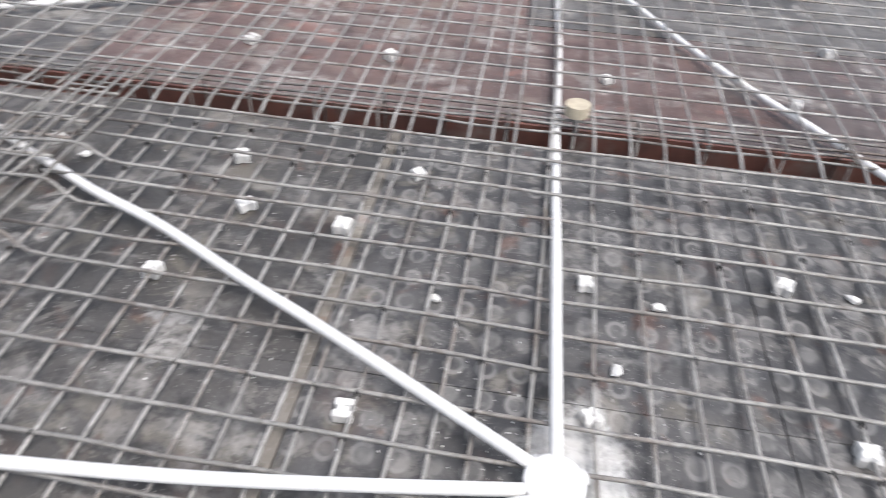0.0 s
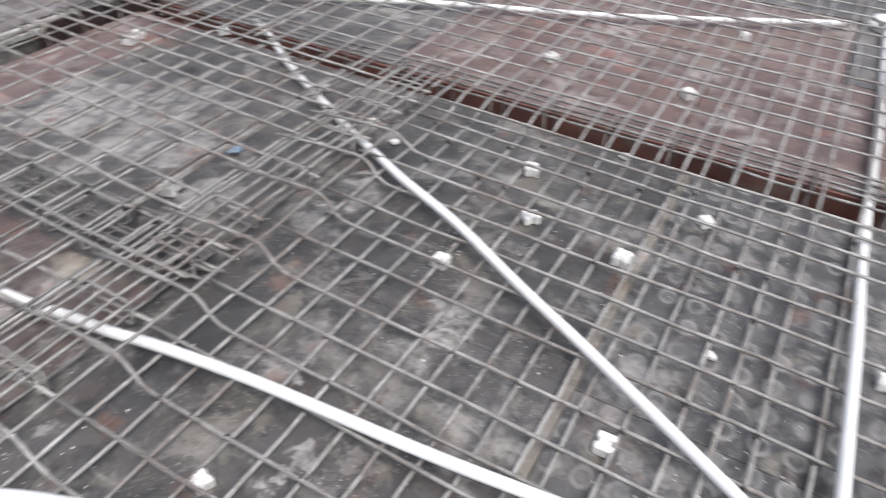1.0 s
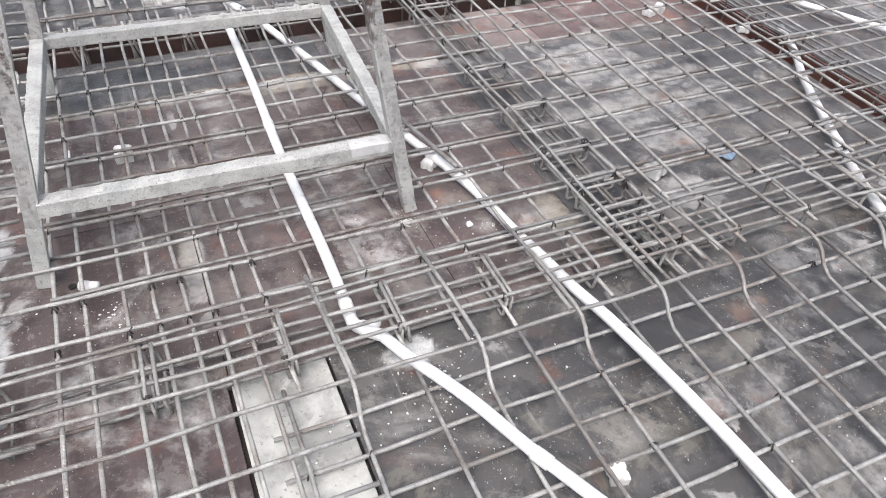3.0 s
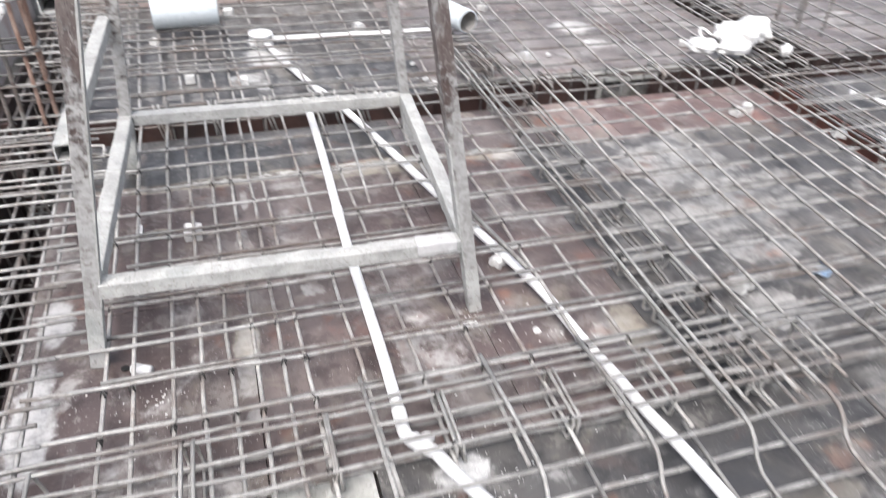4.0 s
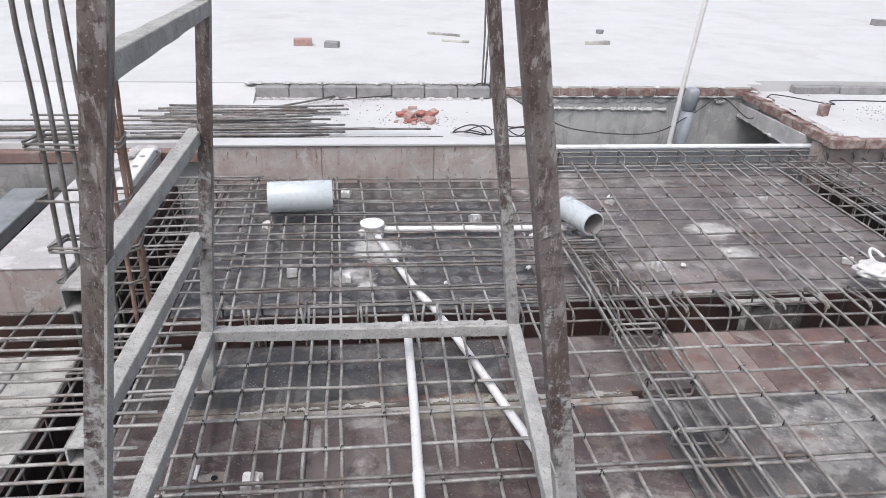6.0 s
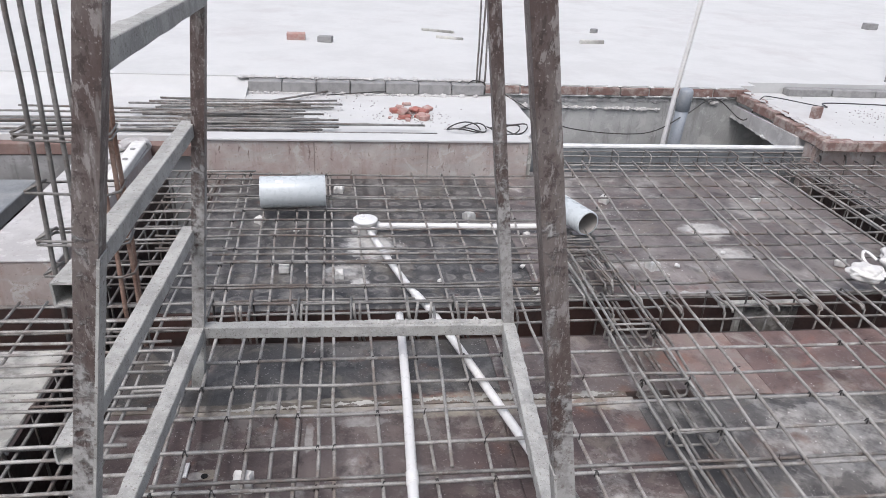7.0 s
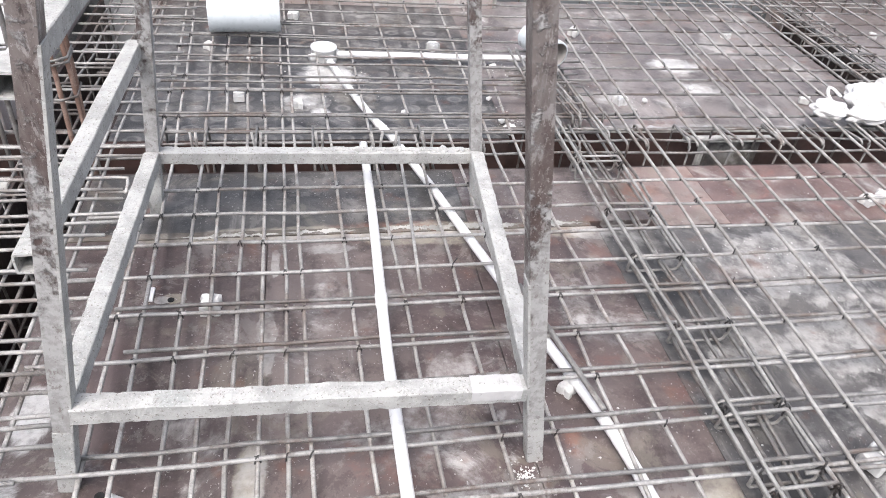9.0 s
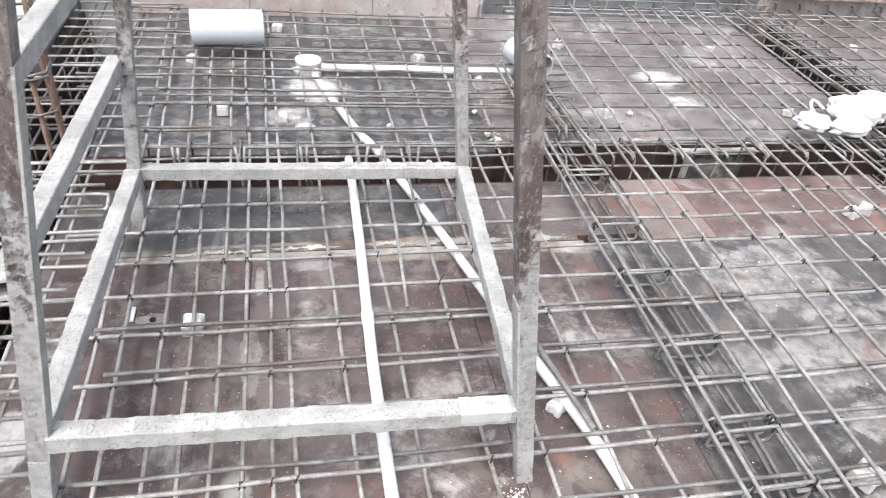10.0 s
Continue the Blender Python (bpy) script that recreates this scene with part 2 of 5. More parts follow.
def rebar_material(name, steel, rust, metal, pale):
    """Ribbed bar: dull steel, tan cement dust in patches, rust and dark pits between faint ribs."""
    m = Mat(name, 0.6, metal)
    a, b, c = m.noise(4, 6, 0.68), m.noise(30, 6, 0.72), m.noise(140, 3, 0.6)
    col = m.mix(m.ramp(a, 0.45, 0.60), steel, rust)
    col = m.mix(m.ramp(m.noise(11, 7, 0.7), 0.47, 0.58, 0, 0.80), col, pale)
    col = m.mix(m.ramp(b, 0.52, 0.62, 0, 0.38), col, tuple(0.42 * k for k in steel))
    col = m.mix(m.ramp(c, 0.56, 0.68, 0, 0.32), col, tuple(0.40 * k for k in rust))
    col = m.mix(m.math("MULTIPLY", m.rand, 0.40), col, tuple(0.55 * k for k in steel))
    w = m.n.new("ShaderNodeTexWave")
    w.bands_direction = "DIAGONAL"
    for k, v in (("Scale", 74.0), ("Distortion", 3.0), ("Detail", 2.0), ("Detail Scale", 3.0)):
        w.inputs[k].default_value = v
    m.l.new(m.pos, w.inputs["Vector"])
    rib = m.math("MULTIPLY", w.outputs["Fac"], m.ramp(a, 0.40, 0.60, 0.25, 0.7))
    return m.done(col, m.ramp(b, 0.3, 0.7, 0.38, 0.66), m.math("ADD", rib, m.math("MULTIPLY", b, 0.8)), 0.0016)


M_BAR_TAN = rebar_material("dusty_tan_rebar_steel", (0.310, 0.294, 0.272), (0.245, 0.206, 0.180), 0.1, (0.44, 0.422, 0.392))
M_BAR = rebar_material("grey_rebar_steel", (0.285, 0.275, 0.260), (0.215, 0.186, 0.164), 0.12, (0.43, 0.415, 0.39))
M_BAR_MID = rebar_material("dull_rebar_steel", (0.255, 0.245, 0.228), (0.195, 0.166, 0.146), 0.12, (0.37, 0.355, 0.332))
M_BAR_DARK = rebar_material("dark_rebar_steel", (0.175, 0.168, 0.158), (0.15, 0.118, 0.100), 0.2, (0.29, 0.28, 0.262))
M_BAR_RUST = rebar_material("rusty_rebar_steel", (0.21, 0.125, 0.092), (0.24, 0.15, 0.115), 0.05, (0.35, 0.25, 0.2))
M_WIRE = rebar_material("black_binding_wire", (0.035, 0.033, 0.032), (0.05, 0.036, 0.03), 0.1, (0.06, 0.057, 0.055))


def plain_material(name, base, second, rough, scale=12, bump=0.0006, metal=0.0, dirt=None, dirty=0.52):
    m = Mat(name, rough, metal)
    a, b = m.noise(scale, 5, 0.6), m.noise(scale * 9, 4, 0.6)
    col = m.mix(m.ramp(a, 0.38, 0.66), base, second)
    if dirt:
        col = m.mix(m.ramp(m.noise(scale * 0.6, 6, 0.65), dirty, dirty + 0.20, 0, 0.8), col, dirt)
    col = m.mix(m.math("MULTIPLY", m.rand, 0.25), col, tuple(0.7 * c for c in base))
    return m.done(col, m.ramp(b, 0.3, 0.7, max(0.05, rough - 0.1), min(1, rough + 0.12)), m.math("ADD", a, m.math("MULTIPLY", b, 0.5)), bump)


M_PVC = plain_material("white_pvc_conduit", (0.68, 0.672, 0.66), (0.62, 0.612, 0.60), 0.34, 5, 0.0002, dirt=(0.62, 0.59, 0.55))
M_PIPE = plain_material("pale_grey_pvc_pipe", (0.47, 0.50, 0.51), (0.42, 0.45, 0.46), 0.3, 4, 0.0002)
M_VENT = plain_material("slate_grey_pvc_pipe", (0.30, 0.325, 0.355), (0.25, 0.27, 0.295), 0.35, 6, 0.0004, dirt=(0.38, 0.375, 0.37))
M_PIPE_IN = plain_material("pipe_bore", (0.30, 0.28, 0.26), (0.24, 0.22, 0.20), 0.5, 8)
M_BLOCK = plain_material("white_cement_block", (0.66, 0.65, 0.625), (0.56, 0.545, 0.52), 0.75, 40, 0.0015)
M_RUBBLE = plain_material("dusty_brick_rubble", (0.36, 0.200, 0.172), (0.40, 0.29, 0.26), 0.92, 25, 0.003, dirt=(0.45, 0.41, 0.38))
M_REDCHIP = plain_material("fresh_broken_brick", (0.34, 0.125, 0.10), (0.28, 0.13, 0.11), 0.9, 25, 0.003)
M_CRUMB = plain_material("grey_cement_crumbs", (0.40, 0.385, 0.37), (0.30, 0.28, 0.27), 0.92, 30, 0.001)
M_ROOF = plain_material("pale_cement_screed", (0.492, 0.491, 0.482), (0.452, 0.451, 0.443), 0.9, 2.2, 0.003, dirt=(0.42, 0.405, 0.40))
M_GREYBLOCK = plain_material("grey_concrete_block", (0.27, 0.265, 0.26), (0.20, 0.197, 0.195), 0.9, 18, 0.003)
M_BRICK = plain_material("red_brick", (0.205, 0.125, 0.107), (0.155, 0.100, 0.088), 0.88, 22, 0.003, dirt=(0.38, 0.335, 0.305), dirty=0.42)
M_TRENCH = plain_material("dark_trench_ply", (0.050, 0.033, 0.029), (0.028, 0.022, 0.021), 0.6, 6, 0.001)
M_BAG = plain_material("thin_white_plastic", (0.64, 0.625, 0.605), (0.54, 0.52, 0.49), 0.35, 14, 0.003)
M_CREAM = plain_material("cream_foam", (0.46, 0.40, 0.30), (0.38, 0.33, 0.25), 0.8, 30, 0.001)
M_BLUE = plain_material("blue_paper", (0.25, 0.36, 0.50), (0.40, 0.45, 0.50), 0.6, 30, 0.001)
M_EARTH = plain_material("dusty_ground", (0.30, 0.27, 0.24), (0.22, 0.20, 0.18), 0.95, 0.4, 0.01)
M_WHITEEDGE = plain_material("white_painted_board", (0.66, 0.66, 0.65), (0.52, 0.52, 0.52), 0.6, 10, 0.001, dirt=(0.4, 0.4, 0.4))


def cast_material(name, base, second, run_colour, speck, pit_colour, marked=False):
    """Cast concrete or plaster: run-down stains, pits and pale specks."""
    m = Mat(name, 0.85)
    big, run, pit = m.noise(4, 6, 0.65), m.noise(11, 6, 0.7, m.stretch(1, 1, 0.12)), m.noise(75, 5, 0.7)
    col = m.mix(m.ramp(big, 0.36, 0.64), base, second)
    col = m.mix(m.ramp(run, 0.52, 0.66, 0, 0.60), col, run_colour)
    col = m.mix(m.ramp(m.noise(9, 8, 0.7, warp=0.6), 0.53, 0.60, 0, 0.65), col, speck)
    col = m.mix(m.ramp(pit, 0.60, 0.68, 0, 0.7), col, pit_colour)
    if marked:
        gouge = m.math("MULTIPLY", m.ramp(m.noise(34, 4, 0.6, m.stretch(1.3, 1.3, 0.35)), 0.60, 0.66), m.ramp(m.noise(5, 3), 0.42, 0.56))
        col = m.mix(m.ramp(m.noise(2.6, 7, 0.7, warp=0.7), 0.46, 0.60, 0, 0.55), col, (0.30, 0.225, 0.205))
        col = m.mix(m.ramp(m.noise(7, 6, 0.7, m.stretch(0.5, 0.5, 2.0)), 0.52, 0.62, 0, 0.5), col, (0.33, 0.315, 0.30))
        col = m.mix(m.math("MULTIPLY", gouge, 0.85), col, pit_colour)
    return m.done(col, 0.85, m.math("ADD", m.math("MULTIPLY", pit, 0.7), run), 0.003)


M_FASCIA = cast_material("form_marked_concrete", (0.415, 0.372, 0.347), (0.300, 0.252, 0.232), (0.240, 0.165, 0.142), (0.44, 0.425, 0.41), (0.13, 0.085, 0.072), True)
M_PLASTER = cast_material("grey_plaster", (0.40, 0.40, 0.385), (0.30, 0.30, 0.29), (0.20, 0.195, 0.185), (0.46, 0.455, 0.44), (0.17, 0.165, 0.155))
M_PALE = cast_material("cement_stained_plank", (0.50, 0.49, 0.45), (0.25, 0.245, 0.225), (0.15, 0.143, 0.128), (0.46, 0.45, 0.42), (0.09, 0.08, 0.07))
M_SCREED = cast_material("blotchy_screed", (0.45, 0.438, 0.428), (0.36, 0.347, 0.338), (0.33, 0.317, 0.307), (0.50, 0.49, 0.48), (0.25, 0.235, 0.225))


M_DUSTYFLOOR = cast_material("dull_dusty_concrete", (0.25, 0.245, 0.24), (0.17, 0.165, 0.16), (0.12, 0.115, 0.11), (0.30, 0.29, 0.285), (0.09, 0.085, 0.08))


def cement_material():
    """Dried cement slurry: lumpy, pitted, with rust and grime showing in the pits."""
    m = Mat("cement_crust", 0.88)
    a, b, c = m.noise(14, 6, 0.65), m.noise(55, 6, 0.7), m.noise(160, 3, 0.6)
    col = m.mix(m.ramp(a, 0.38, 0.64), (0.385, 0.379, 0.357), (0.280, 0.276, 0.259))
    col = m.mix(m.ramp(m.noise(9, 5, 0.6), 0.54, 0.66, 0, 0.5), col, (0.250, 0.262, 0.245))
    col = m.mix(m.ramp(b, 0.56, 0.66, 0, 0.50), col, (0.24, 0.225, 0.205))
    col = m.mix(m.ramp(c, 0.60, 0.66, 0, 0.65), col, (0.12, 0.095, 0.08))
    col = m.mix(m.ramp(m.noise(220, 3, 0.6), 0.60, 0.66, 0, 0.5), col, (0.52, 0.51, 0.49))
    return m.done(col, 0.88, m.math("ADD", m.math("MULTIPLY", b, 0.8), m.math("MULTIPLY", c, 0.6)), 0.004)


M_CEMENT = cement_material()


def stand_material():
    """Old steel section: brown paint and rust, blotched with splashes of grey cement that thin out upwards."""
    m = Mat("rusty_cement_splashed_steel", 0.65, 0.1)
    a, b, c = m.noise(9, 6, 0.65, m.stretch(1, 1, 0.4)), m.noise(46, 6, 0.66), m.noise(170, 3, 0.6)
    col = m.mix(m.ramp(a, 0.40, 0.60), (0.075, 0.052, 0.046), (0.150, 0.128, 0.118))
    col = m.mix(m.ramp(b, 0.52, 0.60, 0, 0.80), col, (0.048, 0.033, 0.030))
    col = m.mix(m.ramp(m.noise(16, 8, 0.72, m.stretch(1.8, 1.8, 0.30), 0.4), 0.52, 0.60, 0, 0.50), col, (0.215, 0.200, 0.190))
    flake = m.noise(60, 7, 0.72, m.stretch(1, 1, 0.30))
    col = m.mix(m.ramp(flake, 0.55, 0.60, 0, 0.55), col, (0.33, 0.31, 0.295))
    col = m.mix(m.ramp(flake, 0.43, 0.37, 0, 0.7), col, (0.040, 0.027, 0.024))
    col = m.mix(m.ramp(c, 0.62, 0.68, 0, 0.5), col, (0.36, 0.34, 0.32))
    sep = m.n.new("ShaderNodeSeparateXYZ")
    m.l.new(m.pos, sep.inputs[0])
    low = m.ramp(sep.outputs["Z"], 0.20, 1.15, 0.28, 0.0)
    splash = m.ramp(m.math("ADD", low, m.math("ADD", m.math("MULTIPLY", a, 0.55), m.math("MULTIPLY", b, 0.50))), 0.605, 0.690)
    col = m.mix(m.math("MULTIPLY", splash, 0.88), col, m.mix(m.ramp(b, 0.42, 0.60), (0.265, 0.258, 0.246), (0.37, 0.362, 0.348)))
    col = m.mix(m.ramp(m.noise(85, 6, 0.7, m.stretch(1, 1, 0.6)), 0.56, 0.63, 0, 0.60), col, (0.13, 0.105, 0.094))
    return m.done(col, m.ramp(splash, 0, 1, 0.5, 0.88), m.math("ADD", splash, b), 0.0025)


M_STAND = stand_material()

# ---- building helpers ----
ORIGIN = {}


def thing(name, at=(0, 0, 0), label="", category="", group="", kind=""):
    """An empty at the thing's base, which its parts are hung under."""
    ob = new(name)
    ob.location, ob.empty_display_size = Vector(at) * U, 0.05
    ORIGIN[ob] = Vector(at)
    return tagged(ob, label, category, group, kind)


def link(name, bm, mat, origin, smooth):
    bmesh.ops.recalc_face_normals(bm, faces=bm.faces)
    for v in bm.verts:
        v.co = (v.co - origin) * U
    me = bpy.data.meshes.new(name)
    bm.to_mesh(me)
    bm.free()
    for p in me.polygons:
        p.use_smooth = smooth
    for one in mat if isinstance(mat, (list, tuple)) else (mat,):
        me.materials.append(one)
    return new(name, me)


def part(name, bm, mat, parent, label="", smooth=False):
    ob = link(name, bm, mat, ORIGIN[parent], smooth)
    ob.parent = parent
    ORIGIN[ob] = ORIGIN[parent]
    return tagged(ob, label)


def single(name, bm, mat, at=(0, 0, 0), label="", category="", group="", kind="", smooth=False):
    ob = link(name, bm, mat, Vector(at), smooth)
    ob.location = Vector(at) * U
    ORIGIN[ob] = Vector(at)
    return tagged(ob, label, category, group, kind)


def box(bm, x0, x1, y0, y1, z0, z1, bevel=0.0):
    m = Matrix.Translation(((x0 + x1) / 2, (y0 + y1) / 2, (z0 + z1) / 2)) @ Matrix.Diagonal((x1 - x0, y1 - y0, z1 - z0, 1))
    made = bmesh.ops.create_cube(bm, size=1, matrix=m)["verts"]
    if bevel:
        edges = list({e for v in made for e in v.link_edges})
        bmesh.ops.bevel(bm, geom=edges, offset=bevel, segments=1, affect="EDGES")
    return made


def tube(bm, pts, r, n=6, caps=True, up=None):
    """A round tube along a polyline."""
    pts = [Vector(p) for p in pts]
    rings, side = [], None
    for i, p in enumerate(pts):
        way = (pts[min(i + 1, len(pts) - 1)] - pts[max(i - 1, 0)]).normalized()
        if side is None:
            side = way.orthogonal().normalized() if up is None else way.cross(Vector(up)).normalized()
        side = (side - way * side.dot(way)).normalized()
        other = way.cross(side)
        rings.append([bm.verts.new(p + r * (math.cos(2 * math.pi * k / n) * side + math.sin(2 * math.pi * k / n) * other)) for k in range(n)])
    for a, b in zip(rings, rings[1:]):
        for k in range(n):
            bm.faces.new((a[k], a[(k + 1) % n], b[(k + 1) % n], b[k]))
    if caps:
        bm.faces.new(rings[0])
        bm.faces.new(rings[-1])
    return rings


def curved(pts, steps=6):
    """Points on a smooth line through the given ones."""
    pts = [Vector(p) for p in pts]
    out = []
    for i in range(len(pts) - 1):
        p0, p1, p2, p3 = pts[max(i - 1, 0)], pts[i], pts[i + 1], pts[min(i + 2, len(pts) - 1)]
        for k in range(steps):
            t = k / steps
            out.append(0.5 * (2 * p1 + (p2 - p0) * t + (2 * p0 - 5 * p1 + 4 * p2 - p3) * t * t + (3 * p1 - p0 - 3 * p2 + p3) * t ** 3))
    return out + [pts[-1]]


def fresh():
    return bmesh.new()


def ragged(bm, p, q, ry, rz, seed, step=0.009):
    """A rough ridge of mortar from p to q, ry deep and rz high, broken in outline."""
    p, q = Vector(p), Vector(q)
    way = (q - p).normalized()
    side = way.cross(Vector((0, 0, 1))).normalized()
    n = max(3, int((q - p).length / step))
    rings = []
    for i in range(n + 1):
        c = p.lerp(q, i / n)
        grow = max(0.08, 0.55 + 1.1 * noise.noise(Vector((i * 0.17, seed, 0))) + 0.5 * noise.noise(Vector((i * 0.61, seed, 3))))
        ring = []
        for k in range(8):
            a = 2 * math.pi * k / 8
            w = grow * (1 + 0.5 * noise.noise(Vector((i * 0.53, k * 1.9, seed))))
            ring.append(bm.verts.new(c + side * (math.cos(a) * ry * w) + Vector((0, 0, math.sin(a) * rz * w))))
        rings.append(ring)
    for a, b in zip(rings, rings[1:]):
        for k in range(8):
            bm.faces.new((a[k], a[(k + 1) % 8], b[(k + 1) % 8], b[k]))
    bm.faces.new(rings[0])
    bm.faces.new(rings[-1])


def prism(bm, plan, z0, z1):
    """An upright block on a plan outline."""
    low, high = [[bm.verts.new((x, y, z)) for x, y in plan] for z in (z0, z1)]
    bm.faces.new(low)
    bm.faces.new(high)
    n = len(plan)
    for k in range(n):
        bm.faces.new((low[k], low[(k + 1) % n], high[(k + 1) % n], high[k]))


def smear(bm, p, q, w, seed, thick=0.0012):
    """A thin ragged patch of dried cement along a line on the deck."""
    p, q = Vector(p), Vector(q)
    way = (q - p).normalized()
    side = way.cross(Vector((0, 0, 1))).normalized()
    n = max(4, int((q - p).length / 0.003))
    up, down = [], []
    for i in range(n + 1):
        c = p.lerp(q, i / n)
        end = min(1.0, 5.0 * min(i, n - i) / n + 0.15)
        a, b = [w * end * max(0.04, 0.45 + 0.9 * noise.noise(Vector((i * 0.065, seed, k))) + 0.6 * noise.noise(Vector((i * 0.23, seed, k + 5))) + 0.5 * noise.noise(Vector((i * 0.71, seed, k + 8)))) for k in (0, 11)]
        for row, z in ((up, thick), (down, 0.0)):
            row.append((bm.verts.new(c - side * a + Vector((0, 0, z))), bm.verts.new(c + side * b + Vector((0, 0, z)))))
    for i in range(n):
        (u0, u1), (v0, v1), (d0, d1), (e0, e1) = up[i], up[i + 1], down[i], down[i + 1]
        bm.faces.new((u0, u1, v1, v0))
        bm.faces.new((u0, v0, e0, d0))
        bm.faces.new((u1, d1, e1, v1))
    bm.faces.new((up[0][0], down[0][0], down[0][1], up[0][1]))
    bm.faces.new((up[n][0], up[n][1], down[n][1], down[n][0]))


# ---- large structure ----
def build_ground():
    bm = fresh()
    bmesh.ops.create_grid(bm, x_segments=8, y_segments=8, size=400, matrix=Matrix.Translation((0, 0, -3.4)))
    single("ground", bm, M_EARTH, (0, 0, -3.4), "dusty bare ground below the building, to the horizon", "ground", kind="structure")


def build_roof():
    """The older, higher slab behind the new deck, with the shaft left open in it."""
    bm = fresh()
    box(bm, -9.0, -0.12, 3.72, 4.65, -0.40, 0.18)
    prism(bm, [(-0.12, 3.72), (1.60, 3.72), (1.695, 3.95), (1.685, 4.65), (-0.12, 4.65)], -0.40, 0.18)
    prism(bm, [(3.20, 3.74), (14.0, 3.74), (14.0, 4.75), (3.16, 4.75)], 0.146, 0.185)
    box(bm, -9.0, 3.30, 4.654, 22.0, -0.02, 0.252)
    slope = [bm.verts.new(p) for p in ((-9.0, 4.34, 0.176), (0.15, 4.40, 0.176), (0.15, 4.69, 0.2535), (-9.0, 4.69, 0.2535))]
    foot = [bm.verts.new((v.co.x, v.co.y, 0.10)) for v in slope]
    bm.faces.new(slope)
    for k in range(4):
        bm.faces.new((slope[k], slope[(k + 1) % 4], foot[(k + 1) % 4], foot[k]))
    box(bm, 3.30, 14.0, 4.754, 22.0, -0.02, 0.252)
    single("roof_slab", bm, M_ROOF, (2, 4.8, 0.18), "pale dusty cement roof slab with an open shaft", "roof slab", kind="structure")

    wall = thing("wall_shaft", (2.4, 4.6, -3.0), "grey plastered walls of the open shaft", "shaft wall", kind="structure")
    bm = fresh()
    box(bm, 1.50, 3.40, 4.58, 4.65, -3.0, 0.186)
    part("back_wall", bm, M_PLASTER, wall)
    bm = fresh()
    box(bm, 1.50, 1.683, 3.97, 4.576, -3.0, 0.172)
    part("side_wall", bm, M_PLASTER, wall)
    bm = fresh()
    box(bm, 3.60, 3.70, 3.90, 4.576, -3.0, 0.02)
    part("side_wall", bm, M_PLASTER, wall)
    bm = fresh()
    prism(bm, [(3.155, 3.90), (3.80, 3.90), (3.80, 4.576), (3.13, 4.576)], -0.02, 0.150)
    for v in bm.verts:
        if v.co.z < 0:
            v.co.z = 0.04 + 0.05 * (v.co.y - 3.90)
    part("slab_edge", bm, M_SCREED, wall, "rough pale concrete edge")
    bm = fresh()
    box(bm, 3.18, 14.0, 3.775, 3.855, -0.40, 0.14)
    part("front_edge", bm, M_FASCIA, wall, "rough pale concrete edge")
    bm = fresh()
    ragged(bm, (1.76, 4.578, 0.118), (2.65, 4.578, 0.110), 0.022, 0.018, 1.0)
    ragged(bm, (1.69, 4.580, 0.160), (2.70, 4.580, 0.168), 0.010, 0.022, 2.0)
    part("mortar_ledge", bm, M_SCREED, wall, "ragged ledge of spilt mortar")
    bm = fresh()
    ragged(bm, (2.93, 4.576, 0.184), (3.10, 4.576, 0.190), 0.022, 0.022, 3.0)
    ragged(bm, (2.97, 4.576, 0.154), (3.07, 4.576, 0.169), 0.020, 0.020, 4.0)
    part("mortar_lump", bm, M_SCREED, wall, "ragged lump of spilt mortar")
    bm = fresh()
    ragged(bm, (3.156, 3.91, 0.044), (3.134, 4.57, 0.074), 0.008, 0.012, 6.0)
    part("broken_arris", bm, M_ROOF, wall, "broken lower edge")

    face = thing("wall_slab_edge", (0.9, 3.68, 0.0), "form-marked concrete edge of the higher slab", "slab edge", kind="structure")
    for a, b in ((0.04, 0.565), (0.566, 1.10), (1.101, 1.592)):
        made = fresh()
        box(made, a, b, 3.645, 3.718, -0.36, 0.184, 0.003)
        part("panel", made, M_FASCIA, face)
    bm = fresh()
    box(bm, 0.03, 1.596, 3.635, 3.74, 0.185, 0.196, 0.002)
    part("cement_lip", bm, M_ROOF, face)
    bm = fresh()
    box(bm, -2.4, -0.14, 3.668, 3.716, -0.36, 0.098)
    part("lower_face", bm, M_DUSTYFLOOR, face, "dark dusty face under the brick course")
    bm = fresh()
    box(bm, 1.594, 1.612, 3.655, 3.76, 0.0, 0.188)
    part("end_board", bm, M_PALE, face, "pale upright end board")


def build_deck_support():
    """Dark joist layer under the deck: seen only in the joints."""
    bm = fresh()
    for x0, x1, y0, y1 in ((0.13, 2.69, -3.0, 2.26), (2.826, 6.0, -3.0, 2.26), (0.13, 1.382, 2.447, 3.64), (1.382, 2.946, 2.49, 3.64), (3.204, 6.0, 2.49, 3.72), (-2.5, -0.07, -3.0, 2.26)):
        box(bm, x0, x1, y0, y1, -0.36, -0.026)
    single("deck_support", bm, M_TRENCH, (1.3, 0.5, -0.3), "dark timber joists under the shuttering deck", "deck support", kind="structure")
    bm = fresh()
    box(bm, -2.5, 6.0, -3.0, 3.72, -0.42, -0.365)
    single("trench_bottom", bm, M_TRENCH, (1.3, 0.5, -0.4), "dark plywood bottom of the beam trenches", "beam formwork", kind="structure")


